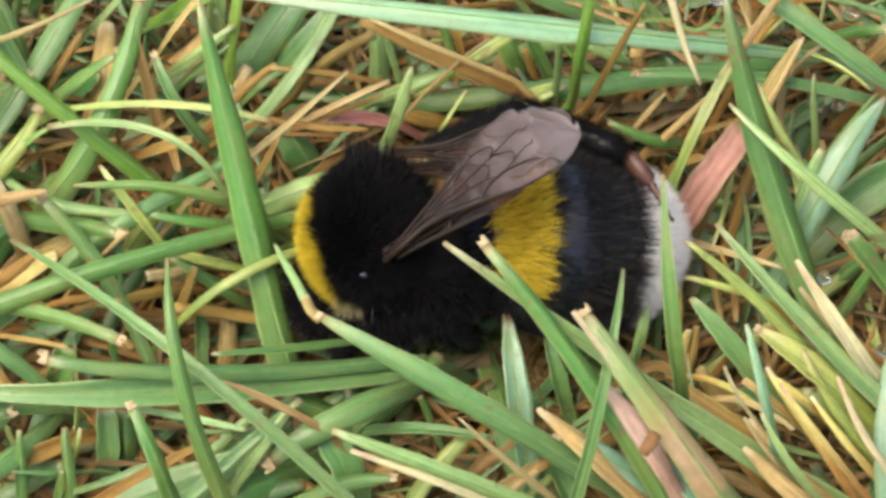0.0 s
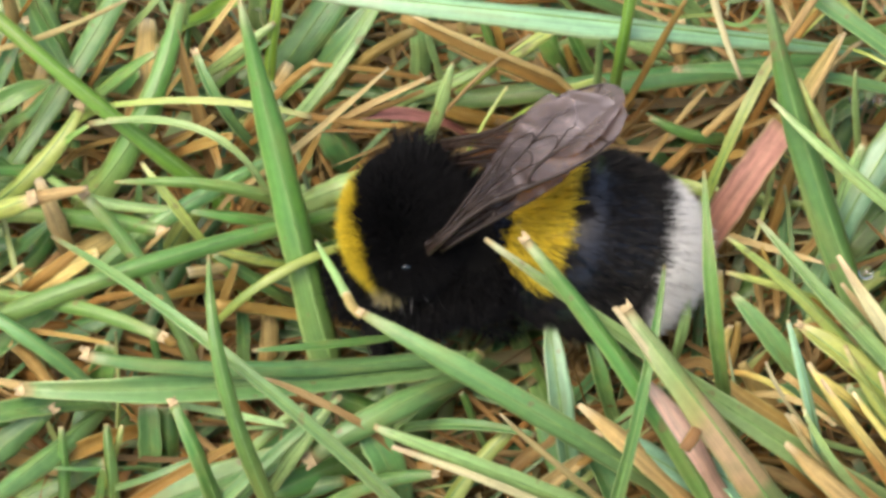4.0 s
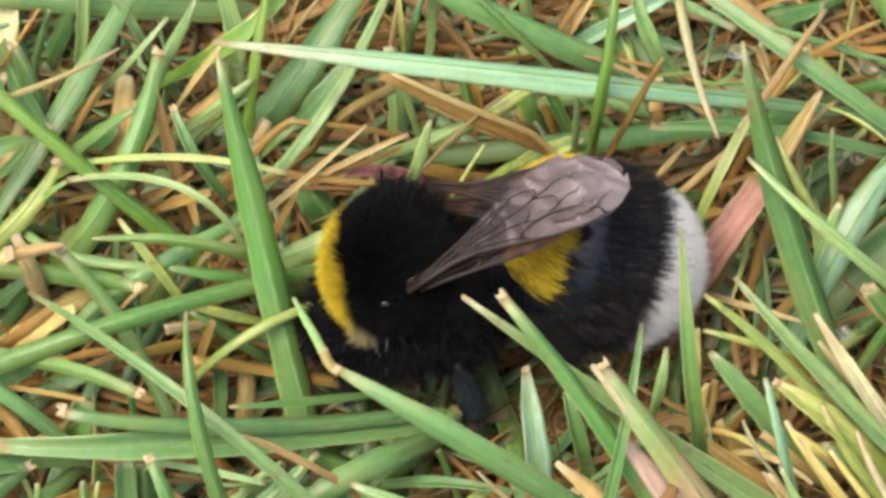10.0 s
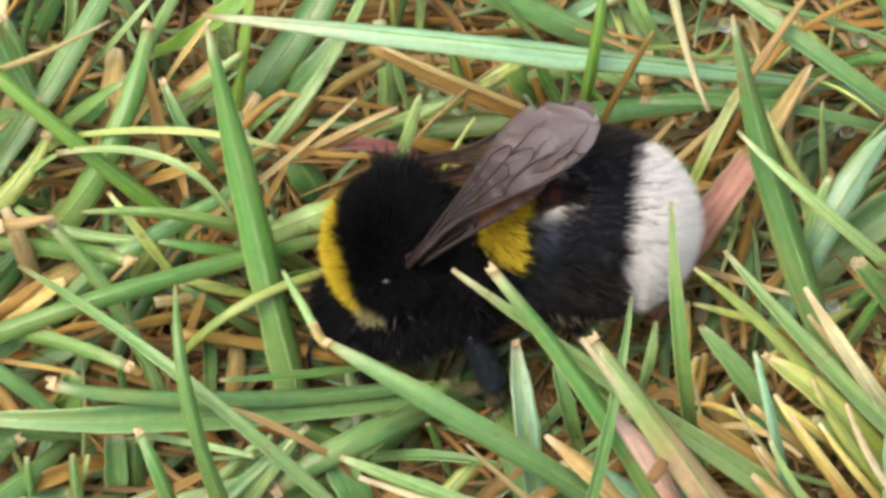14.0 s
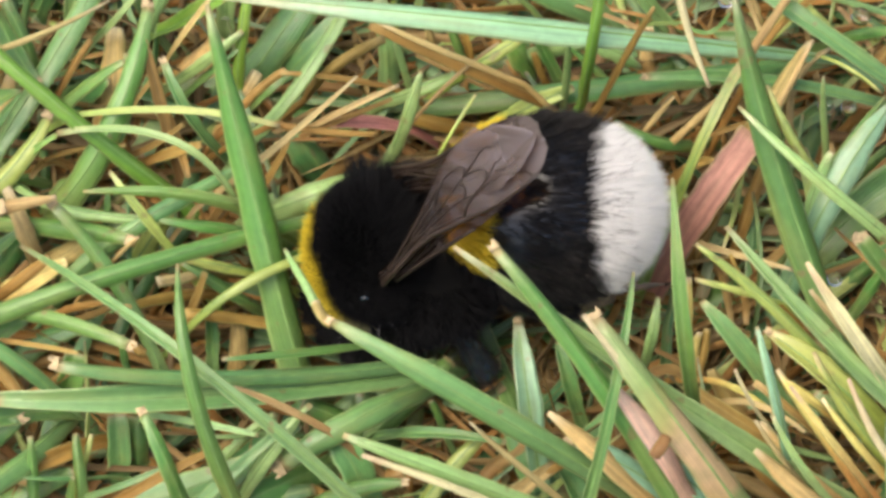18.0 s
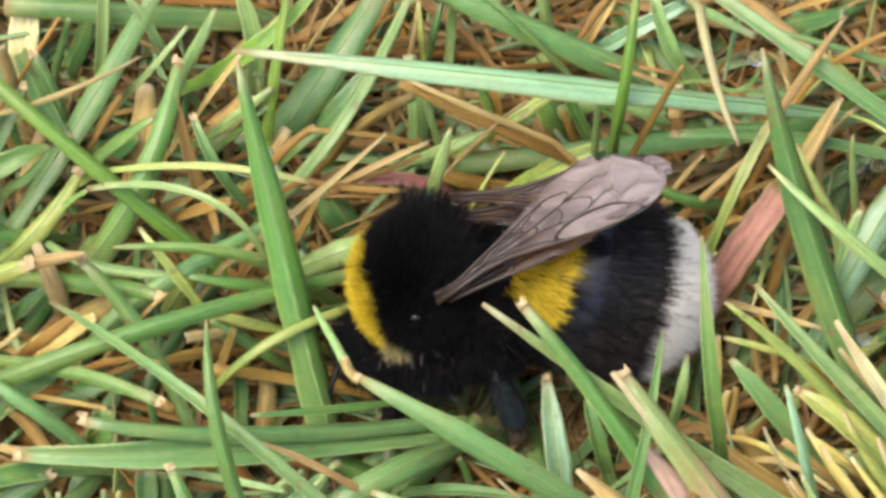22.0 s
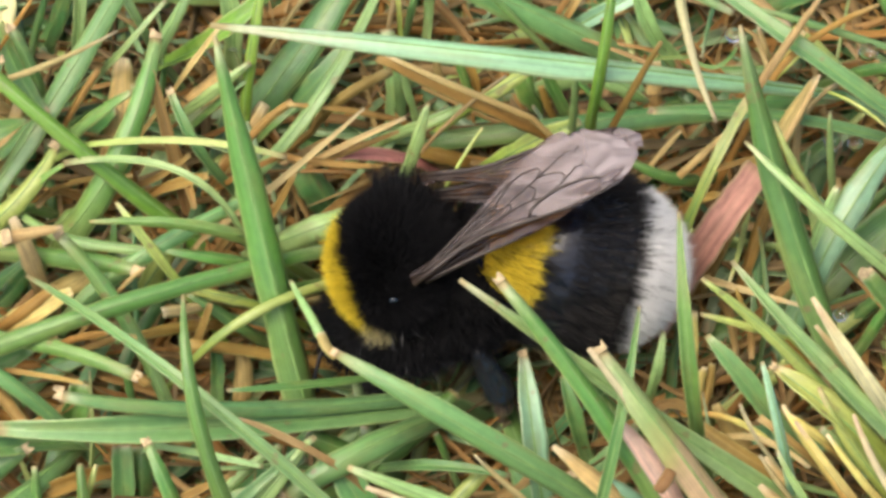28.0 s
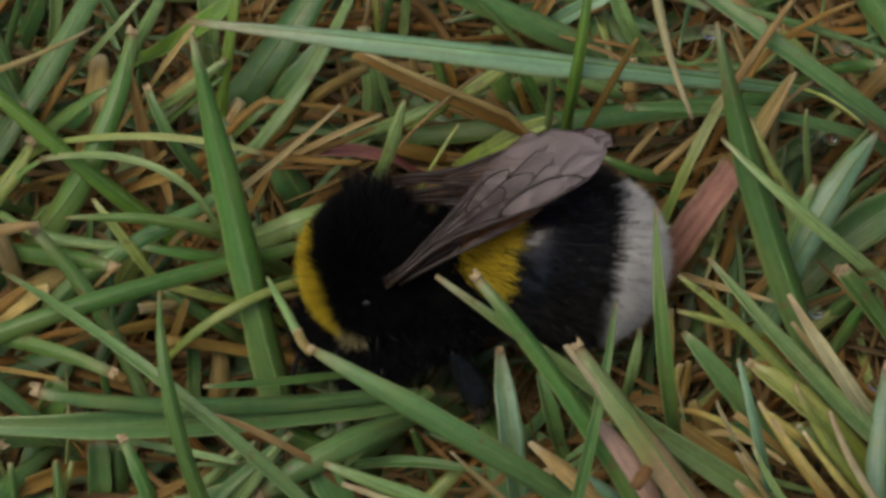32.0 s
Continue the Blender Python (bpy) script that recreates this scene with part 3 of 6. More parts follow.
def wing_mesh(length, plan, seed):
    """A membrane in its own plane: x along the wing, y across it from the front to the hind edge."""
    s, lead, trail = wing_edges(length, plan, seed)
    n, k = len(s), 19
    q = np.linspace(0, 1, k)
    S, Q = np.meshgrid(s, q, indexing="ij")
    y = -lead[:, None] * (1 - Q) + trail[:, None] * Q
    z = wing_relief(S, Q)
    v = np.concatenate([np.stack([S * length, y, z + layer], -1).reshape(-1, 3) for layer in (0.0, -0.03)])
    uv = np.tile(np.stack([S, Q], -1).reshape(-1, 2), (2, 1))
    f, o = [], n * k
    for i in range(n - 1):
        for j in range(k - 1):
            a = i * k + j
            f.append((a, a + k, a + k + 1, a + 1))
            f.append((o + a, o + a + 1, o + a + k + 1, o + a + k))
        f.append((i * k, o + i * k, o + i * k + k, i * k + k))
        f.append((i * k + k - 1, i * k + 2 * k - 1, o + i * k + 2 * k - 1, o + i * k + k - 1))
    return mesh_of("wing", v * MM, f, uv), lead, trail


def plane_pose(base, way, facing):
    """Pose with x along way, z near facing."""
    x = Vector(way).normalized()
    y = Vector(facing).cross(x).normalized()
    z = x.cross(y)
    m = Matrix((x, y, z)).transposed().to_4x4()
    return Matrix.Translation(Vector(base) * MM) @ m


# veins: runs of (along, across), across 0 at the front edge and 1 at the hind edge
FORE_VEINS = (((0, 0.10), (0.3, 0.03), (0.6, 0.02), (0.90, 0.02)), ((0, 0.4), (0.2, 0.22), (0.38, 0.16), (0.55, 0.06)), ((0.52, 0.08), (0.62, 0.30), (0.76, 0.30), (0.88, 0.06)),
              ((0, 0.6), (0.22, 0.48), (0.42, 0.52), (0.60, 0.60)), ((0.24, 0.46), (0.32, 0.30), (0.38, 0.16)), ((0.32, 0.30), (0.46, 0.36), (0.60, 0.30)), ((0.62, 0.30), (0.72, 0.42), (0.80, 0.56)),
              ((0.44, 0.35), (0.47, 0.44), (0.45, 0.53)), ((0.55, 0.33), (0.58, 0.46), (0.56, 0.58)), ((0.68, 0.36), (0.70, 0.50), (0.60, 0.60)), ((0.42, 0.52), (0.42, 0.70), (0.52, 0.82)),
              ((0.60, 0.60), (0.62, 0.72), (0.52, 0.82)), ((0.24, 0.46), (0.28, 0.66), (0.42, 0.70)), ((0.06, 0.8), (0.25, 0.86), (0.52, 0.82)), ((0.60, 0.60), (0.70, 0.68), (0.80, 0.78)))
HIND_VEINS = (((0, 0.1), (0.3, 0.05), (0.7, 0.04)), ((0, 0.4), (0.3, 0.35), (0.62, 0.4)), ((0.35, 0.08), (0.42, 0.2), (0.4, 0.37)), ((0, 0.7), (0.3, 0.7), (0.6, 0.8)))


def wing(bee, name, base, way, facing, length, plan, veins, label, seed, flip=1):
    me, lead, trail = wing_mesh(length, plan, seed)
    if flip < 0:
        me.transform(Matrix.Diagonal((1, -1, 1, 1)))
        me.flip_normals()
    ob = part(name, me, WING, bee, label, plane_pose(base, way, facing))
    for run in veins:
        pts = []
        for s, q, _ in curve_points([(*p, 0) for p in run], 9):
            j = max(0, min(len(lead) - 1, int(round(s * (len(lead) - 1)))))
            y = -lead[j] * (1 - q) + trail[j] * q
            pts.append((s * length, flip * y, 0.02 + float(wing_relief(s, q))))
        thick = 0.11 if run[0][1] < 0.2 else 0.052
        part("vein", tube(pts, [thick * (1.4 - 1.0 * p[0] / length) for p in pts], 6), VEIN, ob)
    return ob


def leg(bee, name, hip, knee, ankle, toe, thick, label, bristles=3000, shag=0.62, skin=None, foot=1.0, heel=None, basket=1.0):
    """A leg on its own joint: origin at the hip; tibia, foot and claws are its pieces."""
    h = np.array(hip, float)
    k, a, t = (np.array(p, float) - h for p in (knee, ankle, toe))
    ob = part(name, tube([(0, 0, 0), k * 0.3, k * 0.7, k], [thick * 0.7, thick, thick * 0.9, thick * 0.55], 12), LEG, bee, label, Matrix.Translation(Vector(h) * MM))
    part("tibia", tube([k, k + (a - k) * 0.15, k + (a - k) * 0.45, k + (a - k) * 0.85, a], [thick * 0.45, thick * 0.7 * basket, thick * 0.95 * basket, thick * 1.2 * basket, thick * 0.8], 12), skin or LEG, ob, "glossy blue-black tibia" if skin else "")
    # the first joint of the foot is long and flat, then four short ones and a claw
    steps = [a + (t - a) * q + np.array((0, 0, 0.18 * math.sin(q * 3.1))) for q in (0, 0.1, 0.45, 0.5, 0.56, 0.62, 0.68, 0.74, 0.80, 0.86, 1.0)]
    sole = tube(steps, [thick * c * (foot if i < 3 else 1) for i, c in enumerate((0.5, 0.75, 0.70, 0.3, 0.42, 0.26, 0.38, 0.24, 0.34, 0.2, 0.1))], 12)
    thin = Matrix.Scale(1 / foot, 4, Vector(np.cross(t - a, (0, 0, 1))))
    sole.transform(Matrix.Translation(Vector(a) * MM) @ thin @ Matrix.Translation(Vector(-a) * MM))
    part("tarsus", sole, heel or TARSUS, ob, "flat brown jointed foot")
    tip, side = t, np.cross(t - a, (0.2, 0.4, 0.9))
    side = side / np.linalg.norm(side)
    for s in (-1, 1):
        part("claw", tube([tip, tip + side * s * 0.2 + (t - a) * 0.04, tip + side * s * 0.3 + (t - a) * 0.02 + np.array((0, 0, -0.25))], [0.08, 0.06, 0.02], 6), LEG, ob)
    rng = np.random.default_rng(len(name) + int(abs(hip[0]) * 10))
    q = rng.random(bristles)[:, None]
    base = np.where(q < shag, k * q / shag, k + (a - k) * (q - shag) / (1 - shag))
    along = np.where(q < shag, k, a - k)
    along = along / np.linalg.norm(along, axis=1)[:, None]
    d = rng.normal(size=(bristles, 3))
    d -= along * (d * along).sum(1)[:, None]
    d /= np.linalg.norm(d, axis=1)[:, None]
    s = np.cross(d, along) * 0.026
    b = base + d * thick * 0.8 * np.where(q < shag, 1, basket)
    e = base + d * (thick * np.where(q < shag, 1, basket) + rng.uniform(0.1, 0.6, size=(bristles, 1))) + along * 0.5
    v = np.stack([b - s, b + s, e], 1).reshape(-1, 3) * MM
    uv = np.tile([(0, 0), (1, 0), (0.5, 1)], (bristles, 1))
    part("bristles", mesh_of("bristles", v, [(i, i + 1, i + 2) for i in range(0, 3 * bristles, 3)], uv), FUR_VELVET, ob)
    return ob


BEE = (3.1, 0.6, 10.5)
WAIST = (-1.6, 0, -0.2)
NEAR_ROOT, FAR_ROOT = (-3.75, -3.1, 2.92), (-3.0, 2.7, 3.7)
NEAR_WAY, FAR_WAY = (10.6, 3.5, 3.9), (10.1, 0.9, 4.6)


def build_bee():
    bee = new("bumblebee")
    tagged(bee, "furry black and yellow bumblebee with a white tail resting in grass", "bumblebee")
    moving = {"bee": bee}
    # thorax, nose down
    tc, tr = (-4.5, 0, 0.1), (2.95, 3.4, 3.2)
    front = np.array((-0.88, -0.06, -0.47))
    ragged_rim = lambda d, r: d @ front + 0.05 * np.sin(d[:, 1] * 9) + r.normal(scale=0.05, size=len(d))
    thorax = part("thorax", egg("thorax", tc, tr), SKIN, bee)
    fur("black_fur", tc, tr, 0, 110000, lambda d, r: ragged_rim(d, r) < 0.56, 0.8, (0.25, 0.05, 0.2), FUR_VELVET, thorax, "dense velvety black fur", 11, 0.028, 0.35, 0.5, 0.15, 1500)
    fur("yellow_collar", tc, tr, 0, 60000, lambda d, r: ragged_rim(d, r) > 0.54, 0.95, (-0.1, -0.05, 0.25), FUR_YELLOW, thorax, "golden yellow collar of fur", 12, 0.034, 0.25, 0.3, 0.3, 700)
    fur("dark_collar_hairs", tc, tr, 0, 1300, lambda d, r: (d @ front > 0.50) & (d @ front < 0.72), 0.95, (-0.1, 0, 0.3), FUR_VELVET, thorax, "", 17, 0.034)
    fur("stray_hairs", tc, tr, 0, 700, lambda d, r: (d[:, 2] > 0.2) & (d @ front < 0.3), 1.55, (0.25, 0.25, 0.3), FUR_VELVET, thorax, "longer erect black hairs", 16, 0.036, 0.3, 0.5, 0.6, 90)
    fur("crest_hairs", tc, tr, 0, 9000, lambda d, r: (d[:, 1] > 0.3) & (d[:, 2] > 0.0) & (d[:, 0] > -0.3), 1.7, (0.1, 0.45, 0.35), FUR_VELVET, thorax, "spiky tufts of black hair", 18, 0.04, 0.3, 0.4, 0.9, 90)
    bc, br = (-4.2, -1.5, -2.8), (3.1, 2.7, 2.4)
    chest = part("chest", egg("chest", bc, br, 0.0, 28, 18), SKIN, bee)
    fur("chest_fur", bc, br, 0, 18000, lambda d, r: d[:, 2] < 0.5, 1.1, (0, -0.1, -0.2), FUR_VELVET, chest, "", 15, 0.036)
    fur("flank_hairs", bc, br, 0, 260, lambda d, r: (d[:, 1] < -0.6) & (d[:, 2] > -0.5), 1.25, (0.1, -0.3, -0.4), FUR_GREY, chest, "sparse pale grey hairs", 19, 0.034, 0.4, 0.4, 0.5, 40)
    wc, wr = (-1.2, -1.1, -1.6), (2.9, 3.0, 2.8)
    waist = part("waist", egg("waist", wc, wr, 0.0, 28, 18), SKIN, bee)
    fur("waist_fur", wc, wr, 0, 12000, lambda d, r: d[:, 2] < 0.8, 0.8, (0.1, -0.1, -0.1), FUR_VELVET, waist, "", 29, 0.036)
    for side in (-1, 1):
        part("tegula", egg("tegula", (-4.75, side * 3.45, 1.8), (0.26, 0.14, 0.2), 0, 16, 10), TIBIA, bee, "small glossy wing joint")
    # head, bent down under the thorax
    hc, hr = (-7.0, -1.2, -4.2), (1.6, 2.0, 2.2)
    head = part("head", egg("head", hc, hr, 0.0, 28, 18), CUTICLE, bee)
    fur("face_fur", hc, hr, 0, 5200, lambda d, r: d[:, 2] > -0.6, 0.8, (-0.2, 0, 0.1), FUR_VELVET, head, "", 13, 0.036)
    fur("cheek_tuft", (-5.6, -3.15, -1.3), (0.45, 0.4, 0.5), 0, 1500, lambda d, r: d[:, 1] < 0.2, 0.7, (-0.1, -0.4, -0.35), FUR_CREAM, head, "tuft of cream hairs", 14, 0.034, 0.2, 0.25, 0.4, 20)
    for side in (-1, 1):
        part("compound_eye", egg("eye", (hc[0] - 0.2, hc[1] + side * 1.65, hc[2] + 0.1), (0.7, 0.5, 1.3), 0, 20, 14), EYE_BLACK, head, "glossy dark compound eye")
        a0 = np.array((hc[0] - 1.3, hc[1] + side * 0.6, hc[2] - 0.2))
        part("antenna", tube([a0, a0 + (-0.6, side * 0.8, -0.5), a0 + (-0.9, side * 1.5, -1.2), a0 + (-0.8, side * 2.0, -2.0)], [0.14, 0.13, 0.14, 0.10]), LEG, head, "elbowed black antenna")
    part("mouthparts", tube([(hc[0] - 0.7, hc[1], hc[2] - 1.6), (hc[0] - 0.8, hc[1], hc[2] - 2.6), (hc[0] - 0.5, hc[1], hc[2] - 3.4)], [0.45, 0.3, 0.12]), LEG, head)
    # abdomen, on its own joint at the waist; overlapping plates
    ac, ar, ta = (5.5, 0, 0.1), (5.65, 4.6, 4.7), -0.02
    abdomen = part("abdomen", egg("abdomen", ac, (5.45, 4.35, 4.45), ta, 40, 30), SKIN, bee, "", Matrix.Translation(Vector(WAIST) * MM))
    moving["abdomen"] = abdomen
    cuts = (-0.99, -0.82, -0.36, 0.08, 0.50, 0.76, 0.96, 0.999)
    for a, b in zip(cuts, cuts[1:]):
        part("tergite", egg("tergite", ac, ar, ta, 56, 14, max(-0.999, a - 0.05), b, 0.025), CUTICLE, abdomen, "glossy blue-black plate")
    j = lambda r, d: r.normal(scale=0.025, size=len(d)) + 0.02 * np.sin(np.arctan2(d[:, 2], d[:, 1]) * 13)
    fur("front_fur", ac, ar, ta, 16000, lambda d, r: (d[:, 0] < -0.83 + j(r, d)) | ((d[:, 0] < -0.30) & (d[:, 2] < 0.30)), 0.8, (0.5, 0, 0.1), FUR_VELVET, abdomen, "", 21, 0.036)
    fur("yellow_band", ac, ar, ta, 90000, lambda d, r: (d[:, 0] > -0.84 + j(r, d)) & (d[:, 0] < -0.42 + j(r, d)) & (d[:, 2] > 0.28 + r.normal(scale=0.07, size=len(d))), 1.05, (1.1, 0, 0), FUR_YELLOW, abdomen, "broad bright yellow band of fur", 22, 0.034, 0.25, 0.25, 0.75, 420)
    fur("dark_band_hairs", ac, ar, ta, 2600, lambda d, r: (d[:, 0] > -0.78) & (d[:, 0] < -0.34) & (d[:, 2] > 0.2), 1.1, (1.1, 0, 0), FUR_BLACK, abdomen, "black hairs among the yellow", 26, 0.034, 0.25, 0.25, 0.7, 160)
    fur("black_band", ac, ar, ta, 60000, lambda d, r: (d[:, 0] > -0.37 + j(r, d)) & (d[:, 0] < 0.53 + j(r, d)) & (r.random(len(d)) < np.where(np.abs(d[:, 0] + 0.19) < 0.09, 0.12, 0.75) + 0.5 * (d[:, 2] < 0.05)), 0.95, (1.15, 0, 0), FUR_BLACK, abdomen, "thin black fur over glossy plates", 23, 0.024, 0.25, 0.3, 0.6, 700)
    # paler hairs put the black band's highlights into colour
    fur("grey_fringe", ac, ar, ta, 6000, lambda d, r: (d[:, 0] > 0.12) & (d[:, 0] < 0.46) & (r.random(len(d)) < 0.5), 1.0, (1.2, 0, 0), FUR_SHEEN, abdomen, "hair fringe with the sheen of black hair coloured brownish grey", 27, 0.022, 0.25, 0.3, 0.6, 300)
    fur("white_tail", ac, ar, ta, 90000, lambda d, r: d[:, 0] > 0.51 + j(r, d), 0.95, (1.2, 0, -0.05), FUR_WHITE, abdomen, "tuft of white tail fur", 24, 0.032, 0.3, 0.35, 0.6, 700)
    fur("dark_tail_hairs", ac, ar, ta, 4200, lambda d, r: (d[:, 0] > 0.48 + j(r, d)) & (d[:, 0] < 0.8), 0.9, (1.2, 0, -0.05), FUR_BLACK, abdomen, "scattered dark hairs in the tail", 25, 0.034, 0.3, 0.3, 0.7, 240)
    fur("belly_fringe", ac, ar, ta, 6000, lambda d, r: (d[:, 2] < -0.3) & (d[:, 0] > -0.2) & (d[:, 0] < 0.5), 1.0, (0.6, -0.3, -0.4), FUR_CREAM, abdomen, "pale hairs along the belly", 28, 0.034, 0.3, 0.4, 0.5, 200)
    # wings folded over the back
    moving["wing_near"] = wing(bee, "forewing", NEAR_ROOT, NEAR_WAY, (-0.28, -0.40, 0.87), 13.15, FORE, FORE_VEINS, "smoky brown translucent folded forewing with a ragged tip", 4, 1)
    moving["wing_far"] = wing(bee, "forewing", FAR_ROOT, FAR_WAY, (-0.30, 0.0, 0.95), 11.9, FORE, FORE_VEINS, "smoky brown translucent folded forewing", 7, -1)
    moving["hindwing_near"] = wing(bee, "hindwing", (-3.1, -2.8, 2.6), (9.0, 2.6, 2.9), (-0.2, -0.45, 0.88), 8.6, HIND, HIND_VEINS, "small translucent hindwing", 5, 1)
    moving["hindwing_far"] = wing(bee, "hindwing", (-2.6, 2.4, 2.5), (9.0, 0.8, 3.2), (-0.15, -0.1, 0.95), 8.0, HIND, HIND_VEINS, "small translucent hindwing", 6, -1)
    # legs
    leg(bee, "front_leg", (-6.2, -1.6, -2.4), (-6.6, -3.9, -3.2), (-5.9, -4.9, -5.4), (-7.4, -5.2, -7.0), 0.42, "black hairy front leg")
    leg(bee, "front_leg", (-6.2, 1.6, -2.4), (-6.8, 2.6, -4.0), (-7.2, 3.4, -6.0), (-8.0, 3.8, -7.2), 0.42, "black hairy front leg")
    moving["mid_near"] = leg(bee, "middle_leg", (-3.5, -2.2, -2.6), (-0.75, -3.9, -2.4), (0.75, -5.2, -6.0), (0.4, -5.6, -8.0), 0.70, "black middle leg with a glossy tibia", 2600, 0.8, TIBIA)
    moving["mid_far"] = leg(bee, "middle_leg", (-4.0, 2.2, -2.6), (-3.6, 4.8, -2.2), (-3.0, 6.6, -5.0), (-2.6, 7.0, -7.0), 0.52, "black hairy middle leg")
    moving["hind_near"] = leg(bee, "hind_leg", (-2.2, -2.0, -2.8), (2.4, -4.8, -2.6), (5.6, -4.6, -4.6), (11.0, -4.0, -4.9), 0.66, "black hairy hind leg with a brown foot", 14000, 0.3, None, 1.35, None, 1.5)
    moving["hind_far"] = leg(bee, "hind_leg", (-2.2, 2.0, -1.6), (-0.9, 6.0, 2.0), (5.2, 7.0, 3.9), (9.3, 6.8, 3.2), 0.60, "black hairy hind leg with a brown foot", 9000, 0.4, None, 1.2, RUSTY)
    return moving


MOVING = build_bee()


# ---- blades of the lawn, one by one ----
last = blade("G", 1.94, 1.70, 0.23, (-6.4, -5.4, 4.0), (-8.7, 1.4, 10.0), (-11.1, 9.3, 17.0))
last = blade("B", 1.17, 1.35, 0.41, (10.3, -12.5, 5.0), (1.4, -9.9, 11.0), (-4.7, -6.5, 12.0))
tip_of(last, "H", 0.59, 0.56, 0.50, (-4.6, -6.5, 11.8), (-5.1, -6.1, 12.0), (-5.5, -5.3, 12.0))
tip_of(last, "W", 0.50, 0.44, 0.21, (-5.5, -5.4, 11.9), (-6.1, -4.1, 11.8), (-7.1, -1.7, 11.0))
last = blade("B", 1.47, 1.64, 0.70, (0.5, -5.8, 5.0), (-11.7, -8.7, 8.0), (-22.0, -9.1, 8.5))
tip_of(last, "P", 0.76, 0.41, 0.18, (-20.9, -8.9, 8.2), (-22.9, -8.8, 8.6), (-25.5, -8.0, 8.6))
last = blade("B", 0.76, 0.94, 0.70, (-0.4, -5.8, 6.0), (-10.8, -8.1, 9.0), (-18.6, -8.1, 10.5))
last = blade("G", 0.29, 0.47, 0.18, (-1.6, -4.5, 6.0), (-5.9, -6.7, 9.0), (-10.2, -7.9, 10.5))
last = blade("B", 0.76, 0.70, 0.23, (-2.5, -15.2, 7.0), (-12.0, -8.5, 12.0), (-21.0, -0.4, 9.0))
last = blade("G", 0.94, 0.82, 0.15, (-8.9, -15.7, 7.0), (-11.4, -11.0, 14.0), (-12.2, -5.4, 16.0))
last = blade("G", 1.06, 1.00, 0.76, (-26.1, -4.5, 6.0), (-15.3, -2.1, 9.5), (-4.7, 3.4, 6.0))
last = blade("L", 1.17, 0.88, 0.70, (-13.2, 5.4, 4.0), (-20.4, 9.1, 9.0), (-27.5, 14.9, 11.0))
last = blade("W", 0.35, 0.44, 0.32, (-9.5, 2.5, 6.0), (-12.4, 5.2, 9.5), (-19.7, 7.7, 7.0))
last = blade("L", 0.35, 0.41, 0.23, (-23.1, 5.6, 4.0), (-21.5, 6.7, 6.0), (-19.6, 7.5, 7.2))
last = blade("G", 0.76, 0.59, 0.18, (-9.8, 2.6, 8.0), (-13.4, 2.5, 9.5), (-17.9, 2.9, 9.0))
last = blade("V", 0.53, 1.70, 0.29, (22.7, 12.4, 7.0), (7.3, 10.5, 13.0), (-11.7, 12.7, 13.0))
last = blade("L", 0.59, 0.65, 0.41, (8.4, 9.2, 7.0), (8.9, 9.6, 13.5), (9.6, 13.9, 17.0))
last = blade("S", 0.86, 0.84, 0.60, (6.5, 10.5, 6.0), (1.4, 11.5, 8.5), (-2.9, 14.1, 8.0))
last = blade("D", 1.06, 1.41, 1.00, (-0.4, 11.1, 4.0), (10.7, 11.5, 6.0), (22.4, 13.9, 5.0))
last = blade("B", 0.70, 0.65, 0.41, (24.8, 10.2, 6.0), (17.2, 9.9, 9.0), (11.9, 9.7, 9.5))
last = blade("G", 1.47, 1.82, 0.18, (24.7, -10.2, 3.0), (18.9, 1.5, 11.0), (15.9, 9.5, 18.0))
last = blade("Y", 0.59, 0.65, 0.47, (13.7, 4.0, 7.0), (15.4, 6.9, 10.0), (17.0, 9.7, 11.0))
tip_of(last, "P", 0.53, 0.53, 0.23, (17.0, 9.6, 10.9), (18.6, 12.4, 11.0), (21.3, 16.4, 11.0))
last = blade("K", 1.82, 1.88, 1.76, (14.2, 2.8, 5.5), (16.0, 4.7, 7.4), (17.7, 6.7, 8.4))
tip_of(last, "H", 1.5, 1.1, 0.3, (17.6, 6.6, 8.2), (19.0, 9.0, 9.0), (20.8, 11.9, 9.5))
last = blade("W", 0.76, 0.70, 0.23, (26.9, -1.0, 7.0), (20.7, 0.8, 13.0), (16.3, 5.0, 14.0))
last = blade("Y", 0.59, 0.59, 0.18, (22.6, 4.1, 6.0), (19.8, 4.8, 10.0), (18.2, 8.2, 11.0))
last = blade("W", 0.41, 0.41, 0.15, (21.8, 6.4, 6.0), (21.4, 7.2, 9.0), (21.1, 8.1, 12.0))
last = blade("G", 0.41, 0.53, 0.18, (20.4, 3.3, 5.0), (22.1, 5.4, 8.0), (24.8, 8.8, 9.0))
last = blade("V", 1.35, 1.64, 0.29, (20.2, 0.7, 7.0), (22.3, 3.9, 9.5), (25.0, 7.6, 10.5))
last = blade("G", 2.05, 2.35, 1.47, (21.1, 2.3, 3.0), (24.2, 4.7, 5.0), (28.6, 7.1, 6.0))
last = blade("W", 1.11, 1.00, 0.29, (26.3, -10.4, 6.0), (20.2, -6.7, 11.0), (15.4, -1.6, 13.0))
last = blade("Y", 0.65, 0.70, 0.23, (23.0, -8.3, 6.0), (17.9, -5.9, 12.0), (13.7, -3.5, 14.5))
last = blade("C", 1.17, 0.88, 0.23, (24.9, -8.7, 6.5), (22.2, -7.2, 10.5), (19.4, -3.7, 13.0))
last = blade("G", 0.76, 0.82, 0.15, (13.9, -9.4, 7.0), (13.0, -7.3, 13.0), (12.5, -0.8, 16.5))
